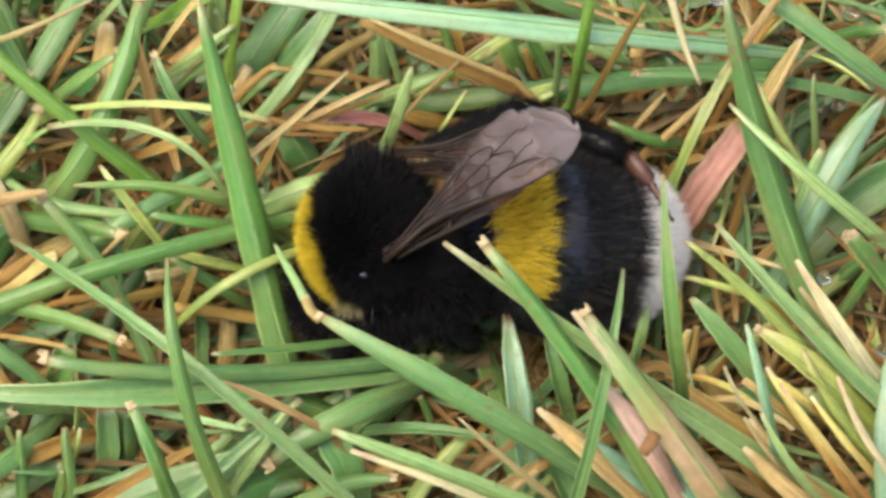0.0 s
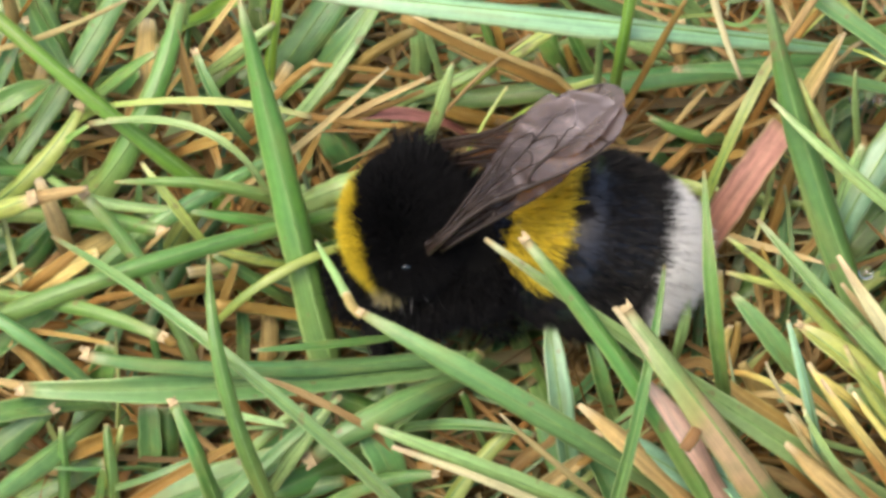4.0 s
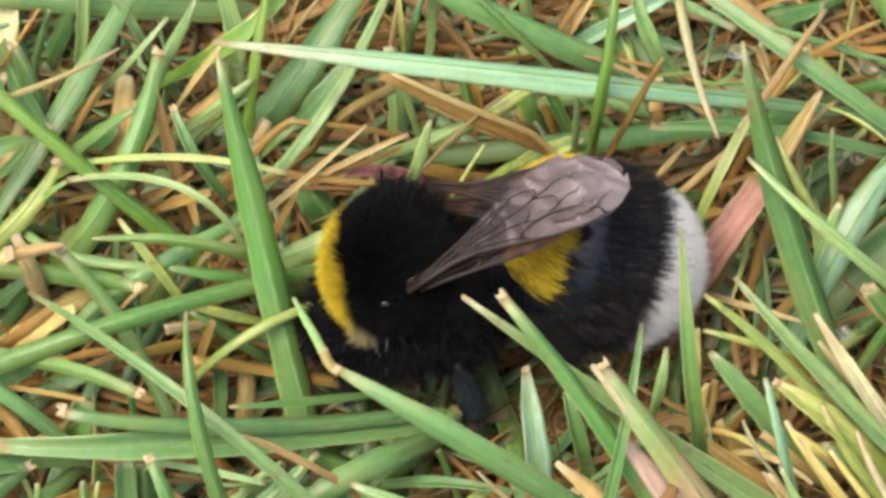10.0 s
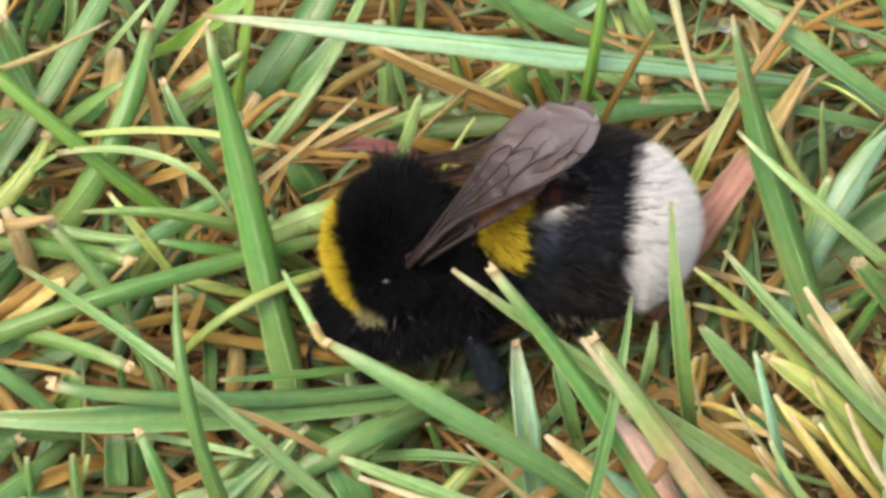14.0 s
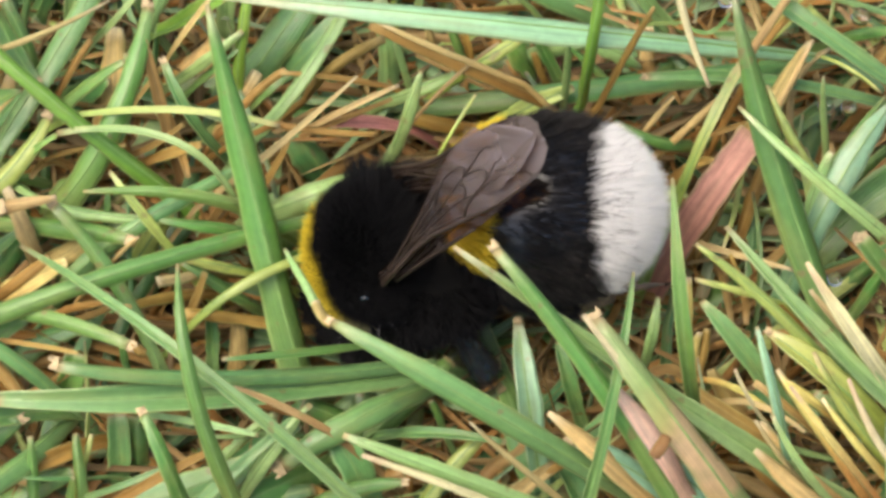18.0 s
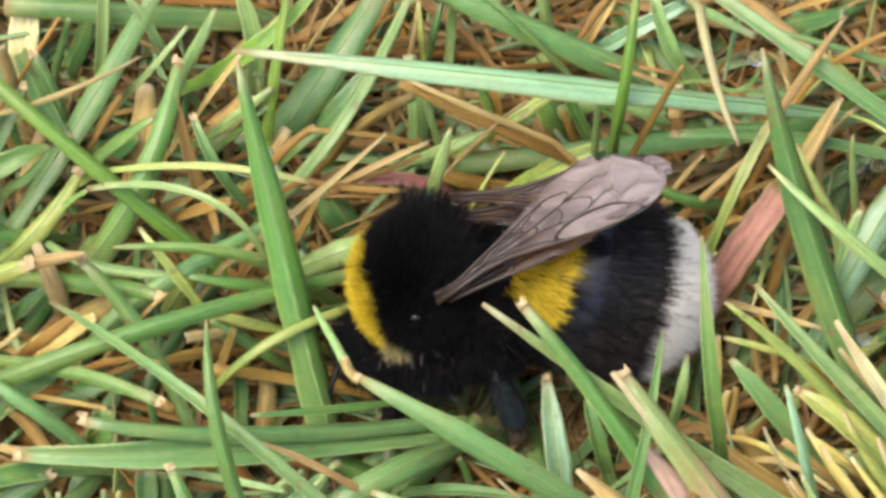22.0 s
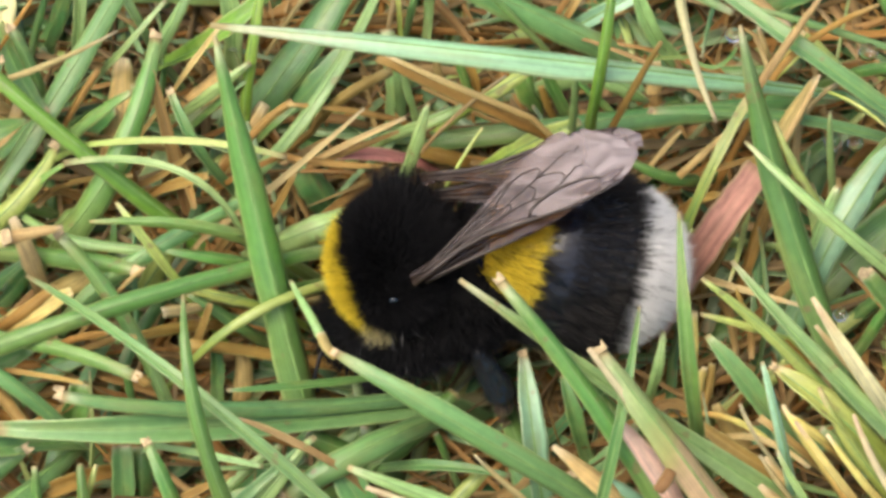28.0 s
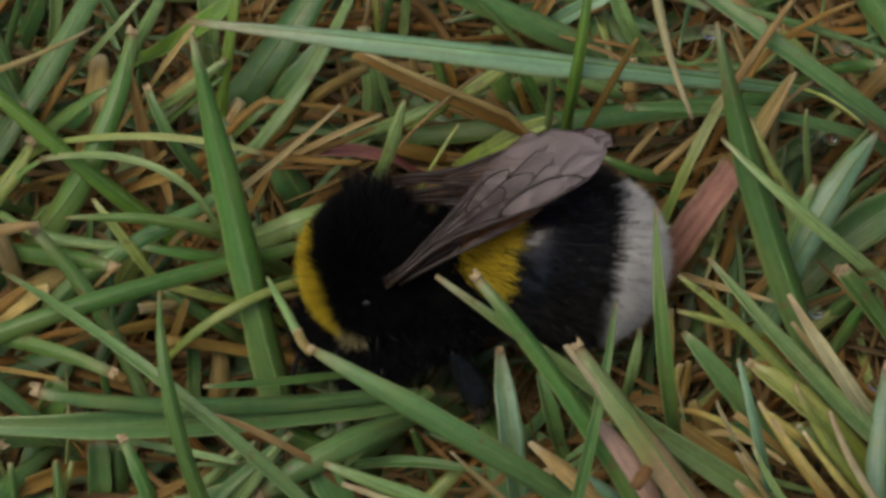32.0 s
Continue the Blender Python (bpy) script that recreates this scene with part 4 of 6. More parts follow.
last = blade("G", 0.72, 0.58, 0.15, (8.0, -15.6, 8.0), (9.6, -10.4, 13.0), (10.5, -5.1, 14.5))
last = blade("W", 1.76, 0.88, 0.26, (22.0, -13.5, 4.0), (11.2, -9.4, 11.0), (1.5, -4.5, 16.0))
last = blade("G", 1.23, 1.09, 0.53, (13.8, -15.2, 5.0), (9.3, -10.7, 12.0), (3.5, -4.8, 16.5))
last = blade("Z", 2.0, 1.75, 0.76, (16.7, -15.8, 7.0), (12.8, -12.6, 12.0), (8.5, -7.7, 14.6))
tip_of(last, "X", 0.59, 0.70, 0.59, (11.3, -14.4, 12.4), (11.6, -14.0, 12.7), (12.0, -13.3, 12.7))
last = blade("C", 0.53, 0.44, 0.29, (13.6, -12.3, 8.0), (11.1, -11.2, 12.4), (7.9, -7.8, 15.0))
last = blade("R", 1.2, 1.3, 0.50, (12.9, -13.6, 7.6), (11.4, -12.2, 10.3), (9.7, -10.5, 12.0))
last = blade("H", 1.29, 1.17, 0.25, (12.9, -14.4, 5.0), (9.3, -12.3, 8.0), (6.3, -10.4, 9.5))
last = blade("H", 1.5, 1.2, 0.29, (22.9, -15.6, 5.0), (19.6, -14.2, 7.5), (16.7, -12.3, 9.0))
last = blade("V", 0.65, 0.59, 0.23, (18.9, -12.0, 6.0), (17.7, -10.4, 11.0), (16.7, -7.4, 13.0))
last = blade("B", 1.00, 1.17, 0.35, (18.8, -7.1, 4.0), (16.5, -5.1, 6.5), (14.5, -2.9, 7.5))
last = blade("Y", 0.35, 0.47, 0.23, (19.0, -1.7, 5.0), (16.8, -2.0, 7.0), (14.2, -1.6, 7.5))
last = blade("O", 0.53, 0.53, 0.29, (22.0, -11.8, 5.0), (19.4, -9.7, 8.5), (18.1, -7.7, 9.0))
last = blade("S", 0.53, 0.53, 0.41, (21.9, -10.4, 4.0), (19.2, -9.7, 7.5), (16.9, -8.2, 8.5))
last = blade("O", 0.65, 0.59, 0.29, (21.5, -9.1, 6.0), (19.8, -9.1, 8.5), (18.3, -8.2, 9.0))
last = blade("V", 1.00, 1.41, 0.47, (6.2, -12.2, 3.0), (5.4, -8.1, 6.5), (4.9, -4.1, 7.5))
last = blade("W", 1.00, 0.88, 0.35, (6.6, -15.0, 7.0), (0.9, -14.0, 10.0), (-4.0, -12.4, 11.0))
last = blade("C", 0.47, 0.41, 0.23, (5.8, -15.7, 7.5), (1.3, -14.7, 9.8), (-3.1, -13.3, 10.5))
last = blade("P", 0.41, 0.35, 0.12, (7.9, -15.0, 7.0), (4.7, -13.6, 10.0), (2.3, -12.2, 12.0))
last = blade("P", 0.41, 0.41, 0.15, (-4.7, -10.8, 8.0), (-7.5, -9.9, 9.5), (-9.6, -9.2, 10.0))
last = blade("B", 1.00, 1.47, 1.00, (0.9, -6.4, 5.0), (-2.7, -9.6, 8.0), (-7.3, -12.2, 7.0))
last = blade("G", 1.00, 0.88, 0.47, (-11.9, -14.7, 6.0), (-12.9, -13.1, 9.5), (-14.1, -10.9, 10.5))
last = blade("B", 1.23, 1.23, 1.06, (-15.8, -11.5, 2.0), (-15.8, -10.1, 4.0), (-15.9, -8.5, 5.5))
last = blade("D", 1.06, 1.06, 0.88, (-14.9, -10.6, 2.0), (-14.9, -9.7, 4.0), (-14.9, -8.3, 5.0))
last = blade("D", 1.17, 1.35, 0.47, (-18.3, -7.6, 4.0), (-21.6, -9.4, 7.0), (-25.4, -10.8, 8.0))
last = blade("B", 0.76, 1.35, 0.41, (-18.2, -7.7, 4.0), (-21.0, -12.6, 7.5), (-23.8, -15.9, 8.5))
last = blade("G", 0.70, 0.65, 0.35, (-17.5, -14.1, 5.0), (-17.5, -12.8, 7.0), (-17.7, -10.8, 8.0))
last = blade("D", 0.23, 0.26, 0.15, (-16.1, -11.8, 5.0), (-18.2, -12.6, 6.5), (-20.5, -12.8, 7.0))
last = blade("S", 0.59, 0.53, 0.23, (-16.5, -14.4, 6.0), (-12.9, -13.3, 8.5), (-9.7, -11.8, 9.0))
last = blade("B", 0.76, 0.88, 0.59, (-18.8, -7.4, 5.0), (-21.7, -5.8, 7.5), (-26.0, -3.1, 8.0))
last = blade("G", 0.53, 0.82, 0.59, (-26.5, -1.6, 5.0), (-20.0, -4.0, 8.0), (-15.0, -6.3, 9.0))
tip_of(last, "S", 0.56, 0.59, 0.41, (-15.1, -6.3, 9.0), (-14.6, -6.5, 9.0), (-14.2, -6.6, 8.8))
last = blade("S", 0.29, 0.32, 0.18, (-22.0, -4.4, 6.0), (-19.8, -5.3, 7.0), (-17.8, -6.2, 8.0))
last = blade("G", 0.70, 0.88, 0.59, (-13.7, -5.4, 4.0), (-16.9, -0.3, 7.0), (-19.5, 2.4, 8.5))
last = blade("Y", 0.47, 0.59, 0.35, (-13.2, -3.5, 4.0), (-9.8, -2.4, 8.0), (-4.0, 0.9, 7.0))
last = blade("Y", 0.47, 0.59, 0.18, (-12.5, 0.7, 4.0), (-14.8, 2.3, 7.5), (-16.6, 4.4, 8.5))
last = blade("Y", 1.17, 1.06, 0.82, (-26.9, 1.8, 6.0), (-24.2, 1.7, 8.0), (-22.3, 1.9, 9.0))
tip_of(last, "P", 0.82, 0.65, 0.23, (-22.4, 1.9, 8.9), (-20.8, 2.0, 9.3), (-19.2, 2.3, 9.5))
last = blade("P", 0.88, 1.06, 0.53, (-20.7, 1.6, 3.0), (-21.2, 2.2, 6.0), (-22.3, 4.3, 7.0))
last = blade("Y", 0.35, 0.41, 0.29, (-18.9, 8.8, 7.0), (-12.5, 7.9, 9.0), (-7.6, 6.9, 9.0))
last = blade("S", 0.35, 0.41, 0.23, (-8.0, 7.3, 8.6), (-4.9, 6.7, 8.8), (-2.4, 6.8, 8.4))
last = blade("S", 0.59, 0.70, 0.41, (-13.3, 7.3, 3.0), (-14.4, 10.3, 7.0), (-15.1, 12.4, 9.0))
last = blade("P", 0.29, 0.38, 0.23, (-14.2, 12.7, 6.0), (-13.0, 13.4, 8.0), (-11.5, 14.8, 9.5))
last = blade("P", 0.29, 0.35, 0.12, (-26.9, 12.1, 7.0), (-21.7, 11.9, 9.5), (-16.9, 14.3, 10.0))
last = blade("D", 1.00, 1.00, 0.47, (-26.8, 9.2, 4.0), (-24.9, 10.9, 6.5), (-23.4, 13.6, 8.0))
last = blade("G", 1.76, 1.29, 0.65, (-19.6, 5.1, 4.0), (-16.5, 8.5, 7.5), (-14.9, 14.3, 9.5))
last = blade("B", 0.59, 0.70, 0.41, (-10.8, 8.0, 4.0), (-12.6, 8.8, 7.0), (-14.0, 11.3, 8.5))
last = blade("B", 1.94, 2.17, 1.17, (-10.2, 12.8, 3.0), (-7.3, 15.7, 6.0), (-4.1, 20.0, 8.0))
last = blade("W", 0.70, 0.88, 0.35, (-9.7, 8.2, 5.0), (-6.4, 10.8, 8.0), (-2.3, 18.6, 10.0))
last = blade("P", 0.29, 0.38, 0.12, (-12.1, 3.0, 7.0), (-7.6, 5.8, 9.0), (-3.5, 9.1, 10.5))
last = blade("W", 0.76, 0.82, 0.23, (-1.6, 6.8, 7.0), (-0.9, 7.4, 9.5), (-0.1, 9.1, 11.0))
last = blade("S", 0.35, 0.38, 0.29, (-1.5, 11.2, 6.0), (-4.7, 11.0, 7.5), (-7.7, 11.0, 8.0))
last = blade("S", 0.47, 0.47, 0.41, (-10.4, 9.4, 6.0), (-8.8, 10.3, 7.5), (-7.4, 11.1, 8.0))
last = blade("S", 0.41, 0.65, 0.53, (-6.6, 11.0, 5.0), (-4.7, 11.4, 8.0), (-2.1, 12.9, 8.5))
last = blade("W", 1.17, 1.11, 0.88, (-1.9, 13.7, 3.0), (-2.0, 15.2, 5.0), (-2.3, 17.2, 6.0))
last = blade("B", 1.76, 1.88, 1.47, (-5.1, 7.5, 2.0), (-6.1, 8.1, 4.0), (-7.1, 9.2, 5.0))
last = blade("W", 1.29, 1.47, 1.06, (-8.7, 4.1, 4.5), (-5.9, 4.1, 6.5), (-2.6, 6.3, 5.5))
last = blade("C", 0.62, 0.42, 0.22, (13.3, 16.1, 12.5), (13.9, 10.6, 13.2), (15.1, 7.4, 12.0))
last = blade("S", 0.41, 0.41, 0.23, (9.4, 8.85, 8.0), (10.7, 9.48, 12.0), (12.0, 10.1, 15.5))
last = blade("B", 1.64, 1.58, 1.00, (10.0, 17.0, 4.5), (4.1, 18.2, 7.5), (-2.0, 20.4, 8.5))
last = blade("G", 0.41, 0.41, 0.23, (6.1, 16.4, 6.0), (3.9, 17.5, 8.0), (1.4, 19.7, 9.0))
last = blade("B", 1.00, 1.06, 0.76, (28.0, 10.1, 5.0), (23.6, 11.4, 8.5), (13.8, 19.0, 10.0))
last = blade("B", 0.41, 0.44, 0.23, (27.6, 14.7, 7.0), (21.7, 15.4, 9.0), (16.8, 16.3, 10.0))
last = blade("S", 0.41, 0.41, 0.23, (17.7, 11.3, 7.0), (19.5, 13.5, 9.0), (24.4, 16.3, 10.0))
last = blade("V", 0.88, 0.94, 0.59, (7.9, 19.2, 3.0), (10.7, 19.8, 5.0), (13.7, 21.0, 6.0))
last = blade("W", 0.88, 0.94, 0.53, (13.2, 17.2, 4.0), (12.0, 17.8, 6.0), (11.1, 19.8, 8.0))
last = blade("W", 0.53, 0.59, 0.29, (-15.5, 16.5, 5.0), (-16.6, 17.3, 8.0), (-18.4, 19.3, 9.5))
last = blade("W", 1.06, 1.11, 0.47, (-11.0, 17.0, 4.0), (-11.1, 18.3, 6.0), (-12.0, 20.4, 8.0))
last = blade("L", 0.65, 0.70, 0.35, (-10.2, 12.1, 5.0), (-9.9, 14.0, 8.0), (-9.0, 18.3, 11.0))
last = blade("L", 1.00, 1.11, 0.35, (-15.0, 16.0, 4.0), (-11.0, 16.0, 8.0), (-7.2, 19.0, 10.0))
last = blade("C", 1.64, 1.88, 1.17, (-24.3, 18.1, 3.0), (-24.0, 19.8, 5.0), (-23.8, 22.5, 6.0))
last = blade("D", 1.58, 1.70, 1.29, (-10.4, 21.2, 4.0), (-16.9, 20.2, 6.0), (-25.1, 20.3, 6.5))
last = blade("G", 1.29, 1.47, 0.88, (6.3, 14.3, 3.0), (5.5, 14.1, 5.0), (4.6, 15.3, 6.0))
last = blade("W", 0.41, 0.44, 0.29, (7.6, 10.4, 5.0), (7.8, 10.7, 8.0), (7.8, 11.6, 10.0))
last = blade("G", 0.65, 0.76, 0.29, (15.4, 9.0, 4.0), (13.2, 7.7, 6.0), (10.5, 8.2, 7.0))
last = blade("S", 0.65, 0.76, 0.59, (16.8, 2.8, 3.0), (17.6, 4.6, 4.5), (18.5, 6.7, 5.5))
last = blade("G", 0.76, 0.88, 0.65, (-4.7, 2.1, 4.0), (-7.0, 0.7, 5.5), (-8.8, -0.4, 6.0))
last = blade("B", 1.00, 1.00, 0.53, (-18.6, -0.0, 5.0), (-15.1, 2.1, 7.0), (-8.8, 5.4, 8.0))
last = blade("G", 0.65, 0.70, 0.35, (-8.9, 2.7, 5.0), (-11.2, 2.2, 6.5), (-14.2, 2.5, 7.0))
last = blade("B", 1.17, 1.41, 0.76, (-24.4, 6.7, 4.0), (-20.4, 12.1, 7.0), (-16.1, 19.9, 9.0))
last = blade("Y", 0.88, 1.17, 0.59, (-25.2, 4.2, 4.0), (-22.3, 5.9, 6.0), (-20.3, 8.8, 7.0))
last = blade("G", 0.65, 0.76, 0.35, (-21.4, 6.7, 4.0), (-23.9, 5.8, 5.5), (-26.9, 5.9, 6.0))
last = blade("G", 0.59, 0.70, 0.35, (-19.8, 6.3, 4.0), (-16.6, 8.0, 6.0), (-16.1, 12.2, 8.0))
last = blade("W", 0.53, 0.70, 0.41, (-22.0, 5.8, 5.0), (-18.8, 3.3, 6.5), (-14.5, 2.4, 7.0))
last = blade("G", 1.00, 1.17, 0.59, (-24.0, 4.1, 4.0), (-19.1, 2.5, 6.0), (-15.6, 1.1, 7.0))
last = blade("D", 0.88, 1.06, 0.59, (-24.3, 18.5, 4.0), (-22.5, 13.8, 6.0), (-21.0, 11.0, 7.0))
last = blade("B", 1.47, 1.76, 1.17, (-2.8, -12.8, 3.0), (-3.6, -11.7, 6.0), (-4.7, -10.3, 7.0))
last = blade("W", 0.70, 0.82, 0.23, (-9.7, -13.5, 5.0), (-7.8, -12.0, 8.0), (-5.8, -9.7, 9.0))
last = blade("G", 0.65, 0.76, 0.35, (-11.1, -13.8, 5.0), (-8.5, -11.9, 7.0), (-6.2, -10.4, 8.0))
last = blade("D", 0.76, 0.88, 0.41, (-6.8, -13.3, 4.0), (-3.9, -13.0, 6.0), (-1.0, -13.1, 7.0))
last = blade("G", 1.17, 1.29, 0.70, (-1.6, -8.6, 3.0), (-3.9, -8.6, 5.0), (-6.3, -8.1, 6.0))
last = blade("G", 1.17, 1.35, 0.76, (-4.5, -9.9, 3.0), (-1.6, -8.3, 5.0), (1.4, -5.5, 6.0))
last = blade("Y", 1.00, 0.94, 0.59, (-1.1, -14.0, 3.0), (1.0, -11.8, 5.0), (3.0, -10.0, 6.0))
last = blade("D", 0.47, 0.65, 0.29, (-2.8, -9.1, 4.0), (0.2, -9.8, 6.0), (4.2, -10.9, 7.0))
last = blade("D", 0.70, 0.88, 0.35, (8.2, -7.3, 3.0), (7.6, -6.3, 5.0), (7.0, -4.5, 6.0))
last = blade("W", 0.47, 0.65, 0.23, (11.5, -5.1, 4.0), (11.9, -4.7, 7.0), (12.2, -2.9, 8.0))
last = blade("Y", 1.17, 1.47, 0.41, (22.7, -9.4, 7.5), (19.9, -8.1, 10.0), (17.6, -6.4, 10.5))
last = blade("G", 0.88, 1.17, 0.88, (26.6, -2.4, 4.0), (24.2, -0.7, 7.0), (23.0, 0.5, 8.0))
last = blade("V", 2.23, 1.88, 0.70, (17.3, -14.6, 4.0), (14.8, -13.6, 6.0), (12.5, -12.3, 7.0))
last = blade("V", 1.29, 1.47, 0.70, (13.8, -13.3, 4.0), (11.1, -12.8, 7.0), (7.6, -11.1, 8.0))
last = blade("W", 0.65, 0.70, 0.35, (24.1, -10.9, 5.0), (22.2, -10.1, 7.0), (20.0, -8.8, 8.5))
last = blade("V", 1.29, 1.47, 0.76, (24.3, -14.6, 6.0), (24.4, -11.1, 8.0), (24.9, -6.0, 9.5))
last = blade("H", 1.17, 1.29, 0.70, (25.7, 4.1, 3.0), (26.8, 5.1, 4.0), (28.6, 6.5, 5.0))
last = blade("G", 1.29, 1.23, 0.18, (-25.7, 8.1, 7.0), (-23.8, 8.8, 8.0), (-21.6, 9.8, 8.0))
last = blade("D", 0.76, 0.88, 0.35, (-24.3, 9.8, 4.0), (-23.0, 10.1, 5.0), (-21.6, 11.1, 6.0))
last = blade("S", 0.35, 0.44, 0.35, (-20.3, 10.9, 5.0), (-19.3, 12.0, 6.5), (-18.1, 13.4, 7.5))
last = blade("D", 0.70, 0.76, 0.59, (-21.1, 12.7, 4.0), (-21.8, 13.9, 6.5), (-23.0, 15.7, 8.0))
last = blade("G", 0.76, 0.82, 0.35, (-20.1, 10.2, 5.0), (-17.9, 11.2, 7.0), (-16.2, 11.7, 8.0))
last = blade("D", 1.47, 1.47, 0.88, (-19.6, 12.1, 3.0), (-18.5, 12.2, 4.0), (-17.3, 12.4, 5.0))
last = blade("P", 0.76, 0.76, 0.53, (-24.4, 15.3, 4.0), (-24.6, 15.7, 6.0), (-24.9, 16.2, 8.0))
last = blade("H", 0.47, 0.53, 0.29, (-25.3, 13.9, 5.0), (-26.0, 14.8, 6.0), (-26.9, 15.8, 7.0))
last = blade("H", 1.29, 1.35, 0.59, (-23.0, 12.6, 3.0), (-24.1, 13.1, 4.0), (-24.8, 13.7, 5.0))
last = blade("G", 0.41, 0.44, 0.29, (-23.6, 11.2, 5.0), (-23.9, 11.8, 6.0), (-24.1, 12.4, 7.0))
last = blade("W", 0.59, 0.65, 0.35, (-14.4, 12.5, 4.0), (-12.2, 12.4, 6.5), (-9.8, 13.6, 8.0))
last = blade("G", 0.41, 0.44, 0.23, (-13.4, 11.8, 4.0), (-11.6, 12.4, 6.0), (-9.9, 13.3, 7.0))
last = blade("H", 1.47, 1.58, 1.17, (-14.4, 14.1, 2.0), (-13.0, 14.5, 3.5), (-11.4, 15.4, 5.0))
last = blade("B", 1.06, 1.23, 0.76, (-8.1, 13.5, 3.0), (-6.4, 14.1, 5.0), (-4.3, 16.1, 6.5))
last = blade("G", 0.41, 0.44, 0.23, (-9.6, 10.9, 4.0), (-8.5, 11.2, 5.5), (-7.4, 12.0, 6.0))
last = blade("K", 0.70, 0.82, 0.59, (-0.6, 9.7, 4.0), (-2.9, 9.6, 5.0), (-5.1, 9.2, 5.5))
last = blade("P", 0.35, 0.35, 0.23, (-6.1, 9.3, 5.0), (-3.8, 9.4, 7.0), (-1.3, 10.4, 7.5))
last = blade("S", 0.35, 0.35, 0.23, (-6.6, 8.8, 5.0), (-4.1, 9.4, 6.0), (-1.7, 9.9, 7.0))
last = blade("G", 0.76, 0.82, 0.53, (-24.8, 0.2, 4.0), (-25.0, 3.9, 7.0), (-25.4, 7.1, 8.5))
last = blade("D", 0.47, 0.50, 0.35, (-23.7, 6.0, 5.0), (-24.5, 6.0, 6.0), (-25.1, 6.2, 6.5))
last = blade("D", 0.35, 0.38, 0.23, (-17.1, 2.6, 5.0), (-16.9, 3.4, 6.0), (-16.8, 4.3, 7.0))
last = blade("Y", 1.06, 1.17, 0.70, (-15.5, 2.1, 3.0), (-14.6, 3.0, 4.0), (-13.7, 4.0, 5.0))
last = blade("D", 0.70, 0.76, 0.41, (-24.5, 1.3, 3.0), (-23.0, 1.8, 4.5), (-21.7, 2.4, 5.5))
last = blade("H", 1.17, 1.23, 0.59, (-20.9, 1.7, 3.0), (-19.4, 1.9, 4.0), (-17.7, 2.5, 5.0))
last = blade("P", 0.23, 0.23, 0.18, (-16.7, 0.1, 6.0), (-15.8, 0.5, 7.0), (-15.0, 1.0, 7.5))
last = blade("D", 0.88, 1.00, 0.41, (-23.1, 1.3, 3.0), (-22.1, 1.9, 4.0), (-21.3, 2.6, 5.0))
last = blade("W", 1.17, 0.94, 0.23, (8.8, 13.9, 7.0), (10.6, 13.2, 6.5), (12.1, 13.1, 5.0))
last = blade("H", 0.94, 1.00, 0.82, (12.7, 14.0, 3.0), (12.6, 14.6, 4.0), (12.4, 15.8, 5.0))
last = blade("G", 0.23, 0.26, 0.18, (14.3, 14.8, 7.0), (15.6, 13.5, 8.0), (16.8, 14.9, 8.0))
last = blade("O", 0.76, 0.82, 0.47, (18.6, 15.0, 4.0), (19.5, 15.6, 5.5), (20.5, 16.6, 7.0))
last = blade("Y", 0.18, 0.21, 0.12, (18.9, 13.9, 6.0), (19.9, 14.5, 7.0), (20.8, 15.3, 7.5))
last = blade("P", 0.35, 0.38, 0.23, (18.8, 15.0, 5.0), (18.5, 15.4, 6.5), (18.0, 16.2, 8.0))
last = blade("P", 0.41, 0.44, 0.29, (19.9, 8.4, 6.0), (20.4, 11.0, 7.5), (22.1, 12.5, 8.0))
last = blade("D", 0.88, 1.00, 0.59, (20.1, 9.8, 3.0), (21.3, 10.5, 4.0), (23.3, 11.6, 5.0))
last = blade("S", 0.29, 0.32, 0.23, (14.9, 8.5, 5.0), (16.4, 8.5, 6.0), (18.0, 8.8, 6.5))
last = blade("P", 0.29, 0.32, 0.18, (11.8, 8.7, 5.0), (12.7, 9.4, 6.0), (13.6, 10.0, 7.0))
last = blade("G", 1.00, 1.11, 0.59, (-25.7, -5.3, 3.0), (-23.0, -4.1, 5.0), (-20.5, -2.7, 6.0))
last = blade("S", 0.59, 0.70, 0.47, (-23.0, -1.7, 5.0), (-21.2, -1.0, 6.5), (-19.7, 0.1, 7.0))
last = blade("H", 1.29, 1.35, 0.70, (-22.7, -0.3, 3.0), (-21.0, 0.2, 4.0), (-19.0, 0.8, 5.0))
last = blade("S", 0.41, 0.44, 0.29, (-26.2, -0.6, 5.0), (-24.3, -1.2, 6.0), (-22.8, -2.1, 6.5))
last = blade("P", 0.29, 0.38, 0.23, (-24.4, -1.6, 6.0), (-23.4, -1.6, 7.0), (-22.6, -1.2, 7.5))
last = blade("S", 0.41, 0.44, 0.35, (-19.5, -1.7, 4.0), (-18.2, -1.8, 5.0), (-16.9, -2.1, 6.0))
last = blade("S", 0.41, 0.44, 0.35, (-18.9, -2.1, 4.0), (-17.7, -2.3, 5.0), (-16.5, -2.4, 6.0))
last = blade("S", 0.59, 0.65, 0.53, (-11.3, -0.5, 4.0), (-13.6, -1.2, 5.0), (-15.6, -2.3, 6.0))
last = blade("G", 0.41, 0.44, 0.29, (-15.4, -5.4, 4.0), (-15.7, -4.8, 5.0), (-15.8, -4.1, 6.0))
last = blade("G", 1.29, 1.41, 1.06, (-18.8, -6.4, 3.0), (-18.5, -5.9, 4.5), (-18.3, -4.9, 5.5))
last = blade("D", 1.17, 1.35, 0.70, (-21.4, -3.9, 3.0), (-20.0, -2.8, 3.5), (-17.8, -2.4, 4.0))
